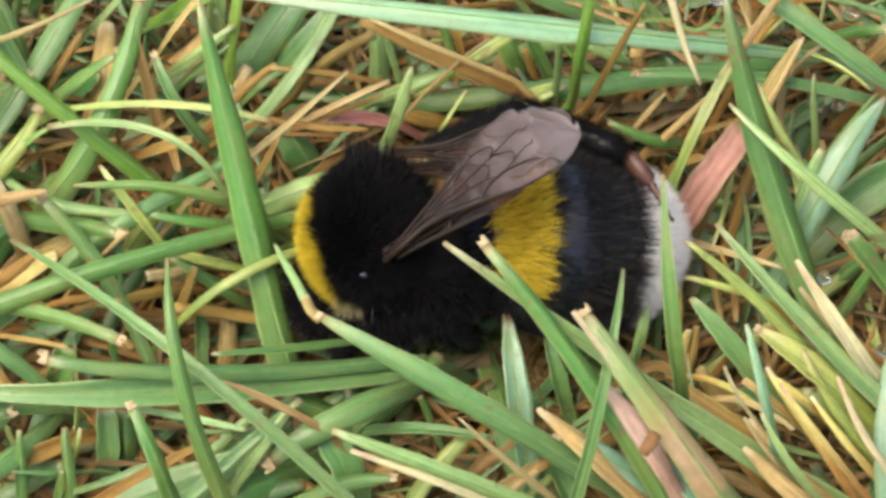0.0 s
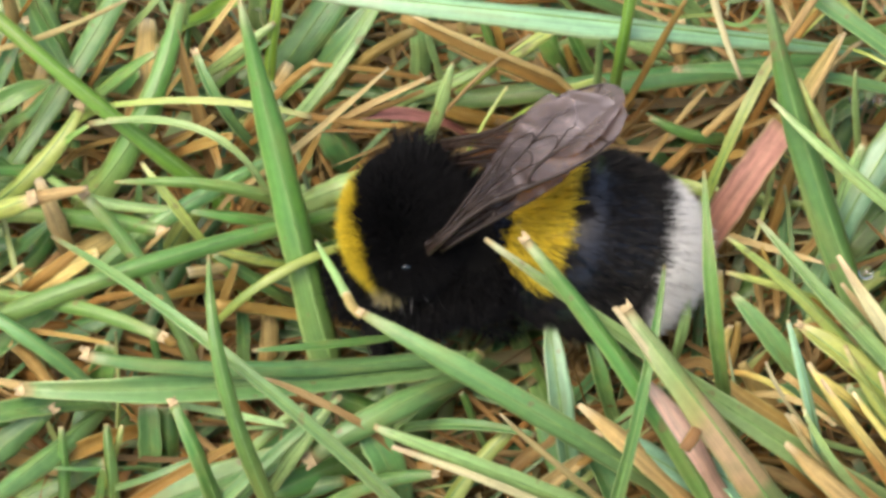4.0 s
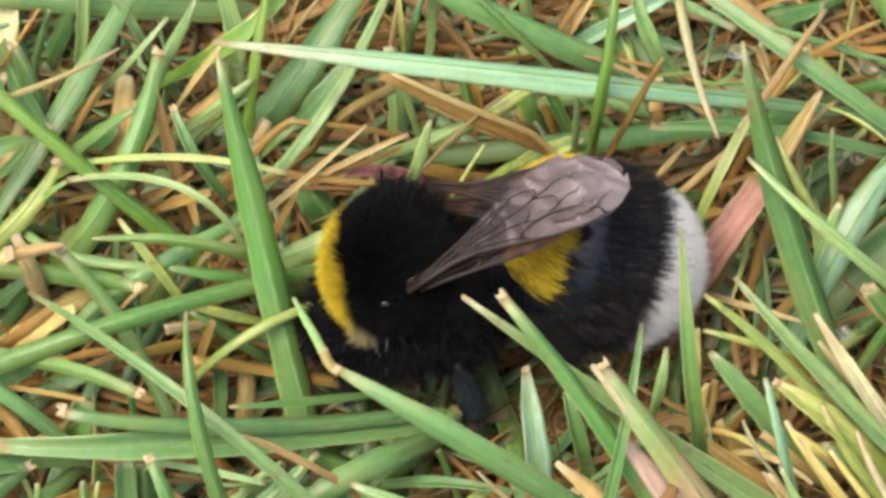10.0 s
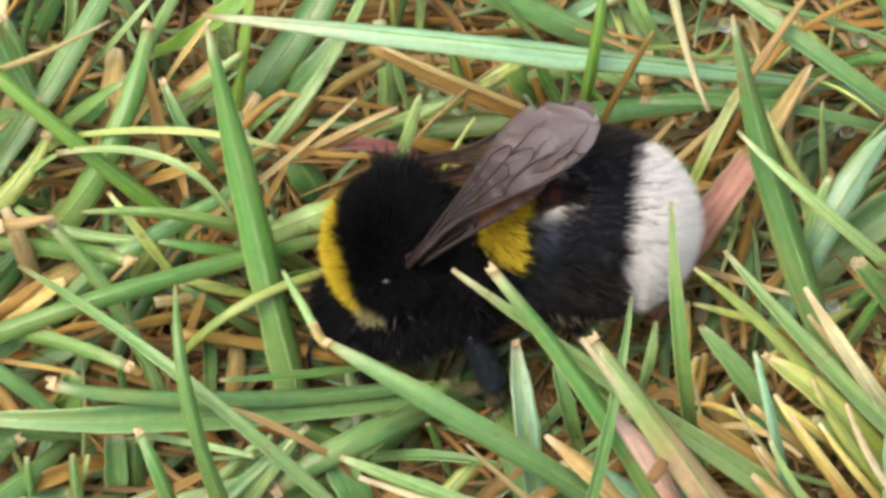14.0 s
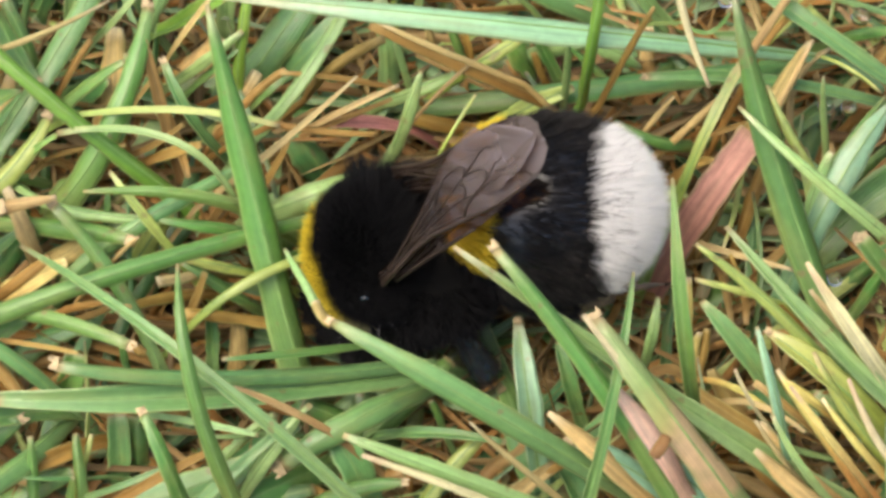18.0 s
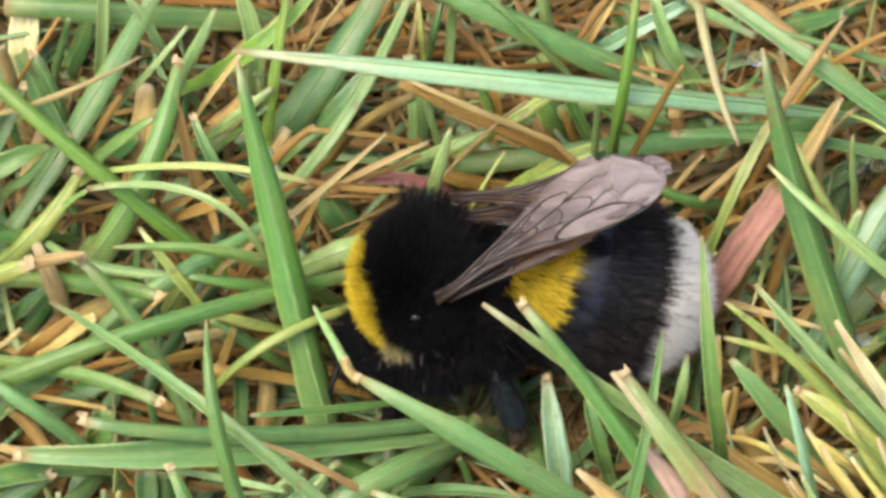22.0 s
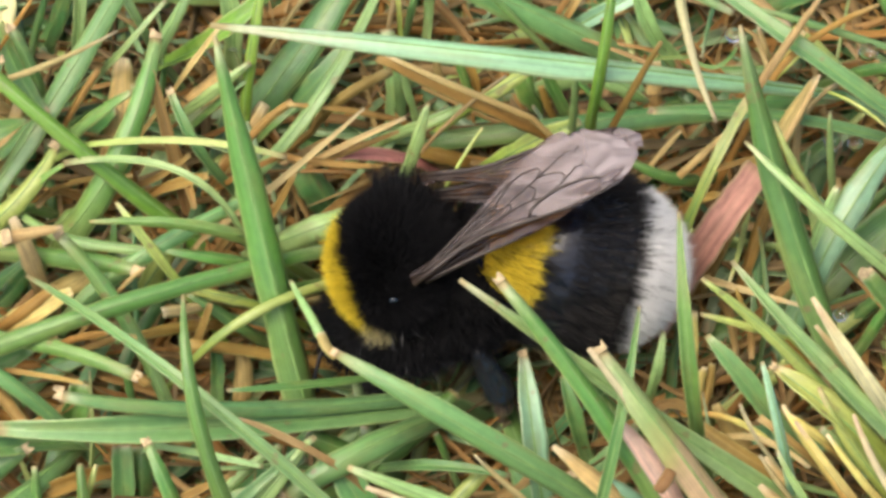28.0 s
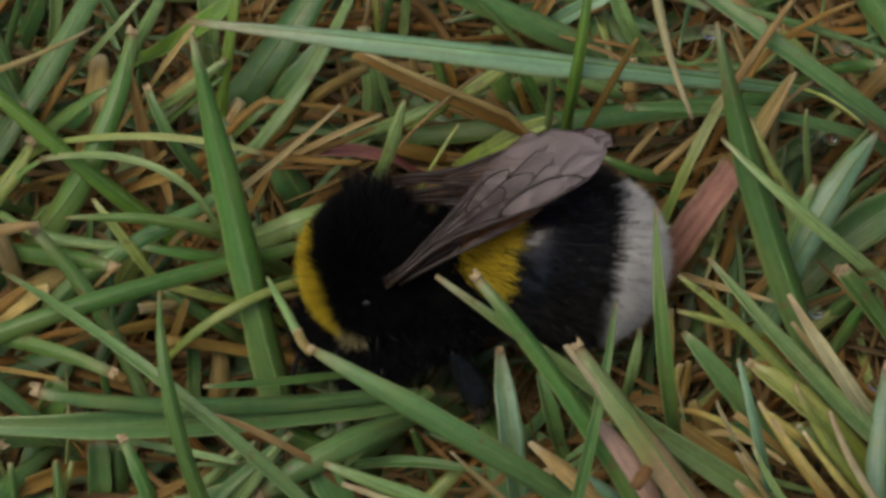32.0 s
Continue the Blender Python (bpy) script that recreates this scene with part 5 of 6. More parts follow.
last = blade("S", 0.65, 0.73, 0.59, (-4.0, -3.1, 4.0), (-8.8, -2.6, 5.0), (-12.6, -2.7, 6.0))
last = blade("P", 0.65, 0.67, 0.59, (-11.4, 0.5, 5.0), (-12.7, -0.5, 6.0), (-14.0, -1.1, 6.5))
last = blade("S", 0.47, 0.50, 0.35, (-12.5, -1.9, 4.0), (-11.9, -1.3, 5.5), (-11.5, -0.6, 6.5))
last = blade("D", 0.70, 0.73, 0.35, (-8.7, -0.9, 3.0), (-10.6, -0.7, 5.0), (-12.8, 0.3, 6.0))
last = blade("Y", 0.59, 0.65, 0.35, (-8.7, 0.3, 5.0), (-10.6, 0.1, 6.0), (-12.7, 0.3, 6.5))
last = blade("H", 1.17, 1.06, 0.65, (-9.9, -4.6, 2.0), (-9.9, -3.5, 3.5), (-10.0, -2.1, 4.5))
last = blade("D", 0.70, 0.76, 0.47, (-11.2, -3.9, 3.0), (-11.2, -3.1, 4.0), (-11.3, -2.3, 5.0))
last = blade("S", 0.76, 0.94, 0.59, (-16.2, -9.3, 4.0), (-18.2, -10.6, 5.5), (-21.0, -12.4, 6.0))
last = blade("S", 1.00, 1.17, 0.70, (-25.8, -9.7, 3.0), (-23.0, -10.5, 4.0), (-20.2, -12.0, 5.0))
last = blade("Y", 0.35, 0.38, 0.23, (-17.5, -11.9, 6.0), (-17.2, -11.4, 7.0), (-16.9, -10.6, 7.5))
last = blade("G", 0.41, 0.44, 0.23, (-18.2, -14.1, 5.0), (-18.0, -13.4, 6.0), (-17.8, -12.8, 7.0))
last = blade("D", 1.17, 1.35, 0.59, (-22.5, -12.7, 3.0), (-20.3, -12.0, 4.0), (-18.0, -11.5, 5.0))
last = blade("D", 0.35, 0.35, 0.23, (-17.4, -13.5, 6.0), (-15.0, -13.4, 7.5), (-12.6, -12.5, 8.0))
last = blade("W", 0.35, 0.41, 0.23, (-13.9, -8.8, 6.0), (-11.1, -9.8, 7.0), (-8.4, -10.7, 7.5))
last = blade("W", 0.29, 0.32, 0.23, (-7.3, -9.7, 6.0), (-9.1, -10.4, 7.0), (-11.0, -10.7, 7.5))
last = blade("W", 0.53, 0.56, 0.29, (-10.9, -11.3, 5.0), (-9.1, -10.2, 6.5), (-7.6, -9.2, 7.0))
last = blade("G", 1.47, 1.58, 0.88, (-4.4, -9.9, 3.0), (-6.8, -12.0, 5.0), (-9.8, -13.8, 5.5))
last = blade("S", 1.17, 1.35, 0.88, (-5.8, -12.8, 3.0), (-3.6, -12.2, 4.0), (-1.1, -11.6, 5.0))
last = blade("B", 1.76, 1.88, 1.17, (6.8, -12.5, 2.0), (5.6, -10.7, 4.0), (4.8, -8.5, 5.0))
last = blade("S", 0.53, 0.59, 0.41, (5.3, -12.6, 5.0), (6.4, -12.0, 6.0), (7.8, -11.0, 6.0))
last = blade("B", 1.17, 1.29, 0.88, (8.5, -13.0, 3.0), (7.8, -12.0, 4.0), (6.9, -10.9, 5.0))
last = blade("G", 0.41, 0.44, 0.29, (1.1, -8.7, 4.0), (0.8, -8.3, 5.0), (0.4, -8.0, 6.0))
last = blade("S", 0.65, 0.79, 0.53, (19.0, -10.5, 5.0), (16.2, -9.4, 6.5), (13.5, -7.5, 7.0))
last = blade("S", 0.88, 1.06, 0.47, (17.4, -7.9, 3.0), (16.2, -7.1, 4.0), (15.1, -5.6, 5.0))
last = blade("W", 0.35, 0.38, 0.23, (21.5, -10.9, 5.0), (19.6, -10.9, 6.0), (18.2, -11.0, 7.0))
last = blade("O", 0.53, 0.56, 0.41, (14.0, -3.2, 4.0), (13.9, -2.5, 6.0), (13.9, -1.2, 7.0))
last = blade("S", 0.47, 0.53, 0.35, (14.4, -5.8, 4.0), (14.7, -4.6, 5.0), (14.9, -3.8, 6.0))
last = blade("O", 0.53, 0.59, 0.35, (14.1, -5.8, 4.0), (14.2, -4.8, 5.0), (14.5, -4.0, 6.0))
last = blade("S", 0.23, 0.26, 0.18, (19.0, -1.9, 5.0), (17.3, -1.3, 6.0), (16.2, 0.2, 7.0))
last = blade("S", 0.35, 0.38, 0.23, (14.9, 2.9, 4.0), (16.2, 4.5, 5.0), (17.6, 6.6, 6.0))
last = blade("W", 0.65, 0.73, 0.41, (-2.4, 10.9, 5.0), (-0.1, 10.9, 6.5), (1.8, 11.7, 7.0))
last = blade("Y", 0.59, 0.85, 0.47, (2.0, 12.1, 6.0), (3.6, 12.3, 7.5), (5.5, 13.3, 8.0))
last = blade("P", 0.23, 0.23, 0.15, (-0.5, 9.2, 6.0), (1.4, 10.3, 8.0), (4.1, 12.2, 9.0))
last = blade("G", 0.70, 0.73, 0.47, (7.7, 13.3, 3.0), (6.9, 14.1, 4.5), (6.1, 15.0, 6.0))
last = blade("G", 0.41, 0.44, 0.23, (10.3, 12.8, 4.0), (9.2, 13.4, 5.0), (7.9, 14.1, 6.0))
last = blade("Y", 0.94, 1.06, 0.41, (4.1, 10.1, 4.0), (6.0, 10.4, 5.5), (8.2, 10.9, 6.5))
last = blade("S", 0.88, 0.94, 0.70, (2.2, 10.5, 3.0), (0.8, 10.2, 4.0), (-0.8, 10.1, 5.0))
last = blade("Y", 0.18, 0.21, 0.12, (1.1, 5.7, 9.0), (2.0, 6.8, 10.0), (2.8, 8.0, 10.5))
last = blade("W", 0.41, 0.44, 0.29, (-0.9, 13.1, 4.0), (-1.2, 13.7, 5.0), (-1.5, 14.6, 6.0))
last = blade("S", 0.41, 0.47, 0.35, (2.7, 15.0, 3.0), (2.4, 15.5, 4.0), (1.9, 16.4, 5.0))
last = blade("G", 0.47, 0.53, 0.35, (2.4, 14.7, 3.0), (1.9, 15.3, 4.0), (1.4, 16.2, 5.0))
last = blade("P", 0.41, 0.47, 0.35, (0.8, 15.8, 3.0), (0.4, 16.1, 4.0), (0.1, 16.7, 5.0))
last = blade("S", 0.41, 0.44, 0.35, (7.0, 13.2, 3.0), (6.5, 13.6, 4.0), (6.1, 14.1, 5.0))
last = blade("K", 0.59, 0.65, 0.41, (7.4, 14.3, 3.0), (7.3, 14.6, 4.0), (6.9, 15.0, 5.0))
last = blade("S", 0.47, 0.53, 0.29, (-14.1, 10.7, 4.0), (-13.3, 8.2, 5.0), (-12.7, 6.1, 5.0))
last = blade("S", 0.41, 0.47, 0.29, (-9.0, 5.6, 4.0), (-8.1, 6.5, 5.0), (-7.3, 7.8, 6.0))
last = blade("S", 0.59, 0.65, 0.41, (-14.9, 7.8, 4.0), (-13.6, 7.7, 5.0), (-12.0, 7.6, 6.0))
last = blade("S", 0.35, 0.38, 0.29, (-16.2, 8.1, 4.0), (-14.6, 8.2, 5.0), (-13.0, 8.9, 6.0))
last = blade("S", 0.41, 0.44, 0.29, (-11.7, 3.5, 4.0), (-10.8, 4.3, 5.0), (-9.8, 4.8, 6.0))
last = blade("P", 0.47, 0.53, 0.29, (-4.7, 1.7, 4.0), (-6.1, 0.7, 5.0), (-7.6, 0.3, 6.0))
last = blade("S", 0.29, 0.32, 0.23, (-20.2, 7.5, 5.0), (-18.1, 7.4, 6.0), (-16.0, 7.3, 6.5))
last = blade("S", 0.47, 0.53, 0.29, (-19.0, 7.7, 3.0), (-20.2, 7.8, 4.0), (-21.2, 6.1, 5.0))
last = blade("S", 0.59, 0.70, 0.47, (-20.6, -7.9, 3.0), (-22.1, -5.4, 4.0), (-23.3, -4.6, 5.0))
last = blade("S", 0.53, 0.59, 0.41, (-24.2, -7.3, 3.0), (-21.2, -6.8, 4.0), (-18.5, -5.6, 5.0))
last = blade("S", 0.88, 1.00, 0.59, (-12.9, -7.3, 3.0), (-14.6, -6.8, 4.0), (-16.3, -7.6, 5.0))
last = blade("S", 0.59, 0.70, 0.47, (-16.8, -12.5, 3.0), (-15.0, -12.2, 4.0), (-12.6, -13.1, 5.0))
last = blade("S", 0.70, 0.82, 0.53, (-8.6, -12.2, 3.0), (-6.8, -12.0, 4.0), (-4.7, -13.1, 5.0))
last = blade("S", 0.59, 0.65, 0.41, (1.4, -7.3, 3.0), (0.2, -6.8, 4.0), (-1.6, -7.3, 5.0))
last = blade("S", 0.76, 0.88, 0.59, (3.1, -10.9, 3.0), (4.3, -10.1, 4.0), (5.4, -9.6, 5.0))
last = blade("S", 0.53, 0.59, 0.35, (11.5, -5.8, 4.0), (12.9, -5.6, 5.0), (14.4, -7.8, 6.0))
last = blade("P", 0.70, 0.82, 0.41, (18.9, -12.5, 3.0), (17.4, -12.0, 4.0), (15.9, -11.8, 5.0))
last = blade("S", 0.53, 0.59, 0.29, (13.8, 7.3, 3.0), (14.7, 7.4, 4.0), (15.8, 7.2, 5.0))
last = blade("S", 0.47, 0.53, 0.35, (17.7, 0.4, 4.0), (18.9, 1.2, 5.0), (20.1, 2.3, 5.5))
last = blade("P", 0.59, 0.70, 0.35, (22.4, -3.9, 3.0), (21.1, -3.8, 4.0), (19.5, -3.9, 5.0))
last = blade("S", 0.41, 0.47, 0.29, (15.9, 0.7, 4.0), (16.1, -0.9, 5.0), (16.2, -3.2, 5.5))
last = blade("S", 0.35, 0.41, 0.29, (16.8, 0.7, 4.0), (17.0, -0.9, 5.0), (17.0, -3.2, 5.5))
last = blade("W", 0.70, 0.76, 0.35, (19.4, -0.9, 5.0), (20.6, 3.0, 8.5), (21.5, 4.7, 10.0))
last = blade("D", 0.82, 0.88, 0.59, (22.0, 0.0, 3.0), (23.2, 0.5, 4.0), (24.1, 0.9, 5.0))
last = blade("G", 0.65, 0.70, 0.47, (23.1, -1.4, 4.0), (23.7, -0.9, 5.0), (24.4, -0.3, 6.0))
last = blade("V", 0.35, 0.41, 0.23, (25.9, -9.9, 5.0), (23.7, -10.3, 6.0), (21.7, -10.6, 7.0))
last = blade("G", 0.65, 0.70, 0.41, (22.6, 14.9, 5.0), (24.1, 14.4, 6.5), (25.8, 14.0, 7.5))
last = blade("H", 1.06, 1.17, 0.59, (25.3, 14.1, 4.0), (26.7, 14.9, 5.5), (28.2, 15.4, 6.5))
last = blade("Y", 0.23, 0.23, 0.15, (20.9, 12.8, 7.0), (22.7, 11.1, 8.5), (24.7, 9.6, 8.0))
last = blade("W", 0.70, 0.76, 0.41, (-19.8, 16.3, 4.0), (-19.5, 18.4, 6.5), (-19.4, 21.0, 8.5))
last = blade("D", 0.44, 0.47, 0.29, (-22.3, 17.0, 4.0), (-21.9, 17.9, 5.5), (-21.3, 18.8, 7.0))
last = blade("D", 1.06, 1.17, 0.70, (-21.8, 17.9, 3.0), (-21.1, 18.6, 4.5), (-20.4, 19.5, 6.0))
last = blade("S", 0.23, 0.26, 0.18, (-24.0, 16.4, 5.0), (-22.9, 17.2, 6.5), (-21.8, 18.6, 7.5))
last = blade("W", 0.38, 0.41, 0.23, (-17.8, 14.6, 6.0), (-16.1, 15.3, 8.0), (-14.5, 17.0, 9.0))
last = blade("W", 0.65, 0.76, 0.29, (-15.6, 14.4, 6.0), (-14.2, 15.7, 8.5), (-13.0, 17.5, 10.0))
last = blade("P", 0.32, 0.35, 0.21, (-11.8, 18.6, 5.0), (-9.6, 19.3, 6.5), (-8.1, 20.1, 7.5))
last = blade("P", 0.26, 0.29, 0.18, (-8.3, 17.9, 5.0), (-7.1, 18.9, 6.5), (-5.8, 20.3, 7.5))
last = blade("P", 0.26, 0.29, 0.21, (-2.5, 17.3, 5.0), (-2.1, 18.4, 6.5), (-1.9, 19.8, 7.5))
last = blade("Y", 0.26, 0.29, 0.18, (-1.7, 17.9, 5.0), (-1.8, 18.6, 6.5), (-1.9, 19.7, 7.5))
last = blade("B", 0.41, 0.47, 0.29, (-1.3, 18.5, 4.0), (-1.0, 18.9, 6.0), (-0.6, 20.0, 7.0))
last = blade("W", 0.53, 0.59, 0.41, (-0.2, 18.9, 4.0), (-0.1, 19.6, 5.0), (0.0, 20.3, 6.5))
last = blade("W", 0.70, 0.76, 0.47, (5.4, 20.1, 4.0), (5.2, 20.8, 5.5), (5.0, 21.8, 7.0))
last = blade("S", 0.41, 0.47, 0.29, (6.9, 19.3, 4.0), (8.1, 20.2, 6.0), (9.3, 21.1, 7.0))
last = blade("H", 0.41, 0.47, 0.29, (7.6, 19.3, 4.0), (8.4, 20.0, 5.5), (9.3, 21.1, 6.5))
last = blade("W", 0.53, 0.59, 0.35, (12.2, 22.2, 5.0), (14.7, 19.0, 7.0), (16.7, 17.4, 7.5))
last = blade("H", 0.82, 0.88, 0.53, (15.5, 23.2, 4.0), (18.0, 19.7, 6.0), (19.9, 17.2, 6.5))
last = blade("S", 0.32, 0.35, 0.23, (18.0, 20.9, 4.0), (20.5, 20.8, 6.0), (22.5, 20.4, 7.0))
last = blade("D", 1.35, 1.47, 0.88, (19.2, 21.2, 3.0), (20.7, 21.2, 4.0), (22.0, 20.9, 5.0))
last = blade("Y", 0.76, 0.88, 0.41, (19.5, 19.3, 4.0), (21.3, 16.3, 6.0), (22.8, 14.2, 6.5))
last = blade("P", 0.26, 0.29, 0.18, (18.0, 17.0, 6.0), (18.3, 15.0, 7.0), (18.7, 13.2, 7.5))
last = blade("D", 1.47, 1.76, 1.17, (25.1, 24.3, 3.0), (26.5, 19.4, 5.0), (28.6, 15.3, 6.0))
last = blade("H", 0.82, 0.94, 0.59, (2.4, -14.6, 4.0), (4.5, -13.2, 5.5), (6.8, -11.6, 6.0))
last = blade("B", 1.17, 1.76, 0.88, (-18.3, -14.1, 3.0), (-13.2, -13.0, 5.0), (-8.8, -11.5, 6.0))
last = blade("D", 1.17, 1.35, 0.70, (-20.8, -7.5, 4.0), (-22.9, -8.9, 5.5), (-26.0, -9.5, 6.0))
last = blade("B", 0.88, 1.47, 0.53, (-25.5, -12.6, 4.0), (-23.0, -11.0, 6.0), (-20.6, -9.5, 7.0))
last = blade("G", 0.53, 0.65, 0.29, (-20.2, -14.6, 4.0), (-19.9, -13.0, 6.0), (-20.0, -11.0, 8.0))
last = blade("B", 0.70, 0.65, 0.29, (-13.1, -15.2, 5.0), (-10.1, -13.2, 7.5), (-5.7, -9.7, 9.0))
last = blade("D", 0.88, 1.17, 0.59, (-11.2, -14.1, 3.0), (-8.5, -13.2, 4.5), (-5.6, -12.5, 5.0))
last = blade("P", 0.47, 0.41, 0.23, (23.9, -5.6, 5.0), (21.5, -4.6, 8.0), (20.0, -3.1, 9.0))
last = blade("Y", 0.70, 0.65, 0.23, (24.6, -11.8, 5.0), (21.7, -10.0, 8.5), (19.8, -7.5, 10.5))
last = blade("P", 0.35, 0.32, 0.18, (20.4, -13.5, 5.0), (18.2, -12.3, 8.0), (16.8, -10.6, 9.0))
last = blade("W", 0.47, 0.44, 0.18, (21.5, -14.2, 5.0), (19.0, -12.9, 8.5), (17.5, -11.1, 10.5))
last = blade("S", 0.41, 0.38, 0.23, (18.8, -12.7, 4.0), (16.9, -12.1, 6.5), (15.6, -10.4, 7.0))
last = blade("P", 0.32, 0.35, 0.21, (5.5, 9.9, 8.4), (1.4, 11.2, 9.5), (-2.5, 13.6, 9.0))
last = blade("C", 0.26, 0.26, 0.15, (18.2, -10.1, 6.0), (16.6, -8.8, 8.0), (15.9, -7.7, 9.0))
last = blade("P", 0.44, 0.41, 0.18, (17.2, 5.9, 7.5), (19.2, 8.6, 9.2), (20.9, 11.6, 10.2))
last = blade("H", 1.4, 1.5, 0.9, (-17.6, 10.2, 3.0), (-17.2, 12.6, 4.4), (-17.0, 15.6, 5.4))
last = blade("H", 1.1, 1.2, 0.7, (-11.3, 9.4, 3.0), (-10.4, 11.0, 4.2), (-9.2, 13.0, 5.0))
last = blade("P", 0.9, 1.0, 0.6, (-23.6, 8.6, 3.0), (-23.2, 10.4, 4.4), (-22.6, 12.6, 5.4))
last = blade("O", 0.44, 0.41, 0.2, (23.2, -13.0, 5.0), (20.6, -11.4, 8.4), (18.6, -9.0, 9.6))
last = blade("O", 0.5, 0.44, 0.2, (24.4, -12.6, 5.0), (22.0, -11.4, 8.0), (20.2, -9.6, 9.4))
last = blade("H", 0.6, 0.5, 0.3, (22.4, -13.4, 4.0), (19.4, -12.2, 6.6), (17.2, -10.0, 7.6))
last = blade("C", 0.5, 0.44, 0.2, (25.6, -13.8, 6.0), (22.8, -11.8, 9.4), (21.4, -9.2, 10.8))
last = blade("P", 0.36, 0.34, 0.2, (15.2, -8.2, 6.0), (17.0, -9.0, 7.6), (19.4, -10.8, 8.0))
last = blade("S", 0.4, 0.4, 0.3, (11.2, -7.4, 4.0), (13.6, -8.6, 5.4), (16.2, -10.6, 6.0))
last = blade("O", 0.36, 0.34, 0.2, (14.2, -6.2, 5.0), (16.2, -7.6, 6.6), (18.4, -9.6, 7.0))
last = blade("P", 0.4, 0.36, 0.2, (14.6, 2.0, 5.0), (16.6, 0.6, 6.2), (19.6, -0.6, 6.6))
last = blade("H", 0.5, 0.44, 0.3, (12.6, 7.6, 5.0), (14.4, 8.4, 6.6), (16.8, 10.4, 7.4))

# ---- dew ----
def dew_material():
    m, nt, bsdf = node_material("clear_dew")
    bsdf.inputs["Base Color"].default_value = (1, 1, 1, 1)
    bsdf.inputs["Roughness"].default_value = 0.02
    bsdf.inputs["IOR"].default_value = 1.33
    bsdf.inputs["Transmission Weight"].default_value = 1.0
    return m


DEW = dew_material()


def dew_drop(x, y, z, r):
    """A drop that clings to a leaf, a little flattened below."""
    bm = bmesh.new()
    bmesh.ops.create_uvsphere(bm, u_segments=18, v_segments=12, radius=r * MM)
    for v in bm.verts:
        if v.co.z < 0:
            v.co.z *= 0.7
    ob = part("dew_drop", bm, DEW)
    ob.location = (x * MM, y * MM, z * MM)
    tagged(ob, "clear round dew drop clinging to a grass blade", "dew drop", "dew drops on the lawn")


dew_drop(15.6, 9.4, 17.2, 0.42)
dew_drop(21.9, 9.8, 6.2, 0.50)
dew_drop(23.9, 14.5, 8.0, 0.55)
dew_drop(23.1, 9.5, 6.6, 0.45)
dew_drop(21.4, -2.2, 8.5, 0.40)
dew_drop(24.5, -8.0, 7.5, 0.45)
dew_drop(24.3, -6.0, 7.6, 0.35)

# ---- thatch and undergrowth between them ----
def scatter(name, label, category, kinds, n, seed, length, width, top, spread, lift, area=(34, 30), hole=0):
    """Countless small leaves and straws: each a folded closed ribbon, joined by kind."""
    rng = random.Random(seed)
    for kind, share in kinds:
        vs, fs, us, o = [], [], [], 0
        for _ in range(int(n * share)):
            x, y = rng.uniform(-area[0], area[0]), rng.uniform(-area[1], area[1])
            if abs(x) < hole and abs(y) < hole:
                continue
            if kind in "PW" and x < -8 and y < 2:  # no pale straws or silvery leaves at the near left
                continue
            a = rng.gauss(spread[0], spread[1]) if rng.random() < 0.6 else rng.uniform(0, 360)
            ln = rng.uniform(*length)
            dx, dy = math.cos(radians(a)) * ln / 2, math.sin(radians(a)) * ln / 2
            z0, z1 = rng.uniform(-0.3, top * 0.5), rng.uniform(0.3, top)
            zm = (z0 + z1) / 2 + rng.uniform(0, lift)
            if -13 < x < 16 and -7 < y < 8:
                z0, z1, zm = z0 * 0.5, z1 * 0.5, zm * 0.5
            bx, by = rng.gauss(0, ln * 0.07), rng.gauss(0, ln * 0.07)
            w = rng.uniform(*width)
            v, f, u = ribbon([(x - dx, y - dy, z0), (x + bx, y + by, zm), (x + dx, y + dy, z1)], (w * 0.8, w, w * rng.uniform(0.15, 0.7)), 8, rng.uniform(-55, 55) if kind in "SP" else rng.uniform(-35, 35), rng.uniform(0.1, 0.4), 0.03 if kind in "SP" else 0.06, 0.3, rng.uniform(0, 6))
            vs.append(v)
            us.append(u)
            fs += [tuple(i + o for i in q) for q in f]
            o += len(v)
        if vs:
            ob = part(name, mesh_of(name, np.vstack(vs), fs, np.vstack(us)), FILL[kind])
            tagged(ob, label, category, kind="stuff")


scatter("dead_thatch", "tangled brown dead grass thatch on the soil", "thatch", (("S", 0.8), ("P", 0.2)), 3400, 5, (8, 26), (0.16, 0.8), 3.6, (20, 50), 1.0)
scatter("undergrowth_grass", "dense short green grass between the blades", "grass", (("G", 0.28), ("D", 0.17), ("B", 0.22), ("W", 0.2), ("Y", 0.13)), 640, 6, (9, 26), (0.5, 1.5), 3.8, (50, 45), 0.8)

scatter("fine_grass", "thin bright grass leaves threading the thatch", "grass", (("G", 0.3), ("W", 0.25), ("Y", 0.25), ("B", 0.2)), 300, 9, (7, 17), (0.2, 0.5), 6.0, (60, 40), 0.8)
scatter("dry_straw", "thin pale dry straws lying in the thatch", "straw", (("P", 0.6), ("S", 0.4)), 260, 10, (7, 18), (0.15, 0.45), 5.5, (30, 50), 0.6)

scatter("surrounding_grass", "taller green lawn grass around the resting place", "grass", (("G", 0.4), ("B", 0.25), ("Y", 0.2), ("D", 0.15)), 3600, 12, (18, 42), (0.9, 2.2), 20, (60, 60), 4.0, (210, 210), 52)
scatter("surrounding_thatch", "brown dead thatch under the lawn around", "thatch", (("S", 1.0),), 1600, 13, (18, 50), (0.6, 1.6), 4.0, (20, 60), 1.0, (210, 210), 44)


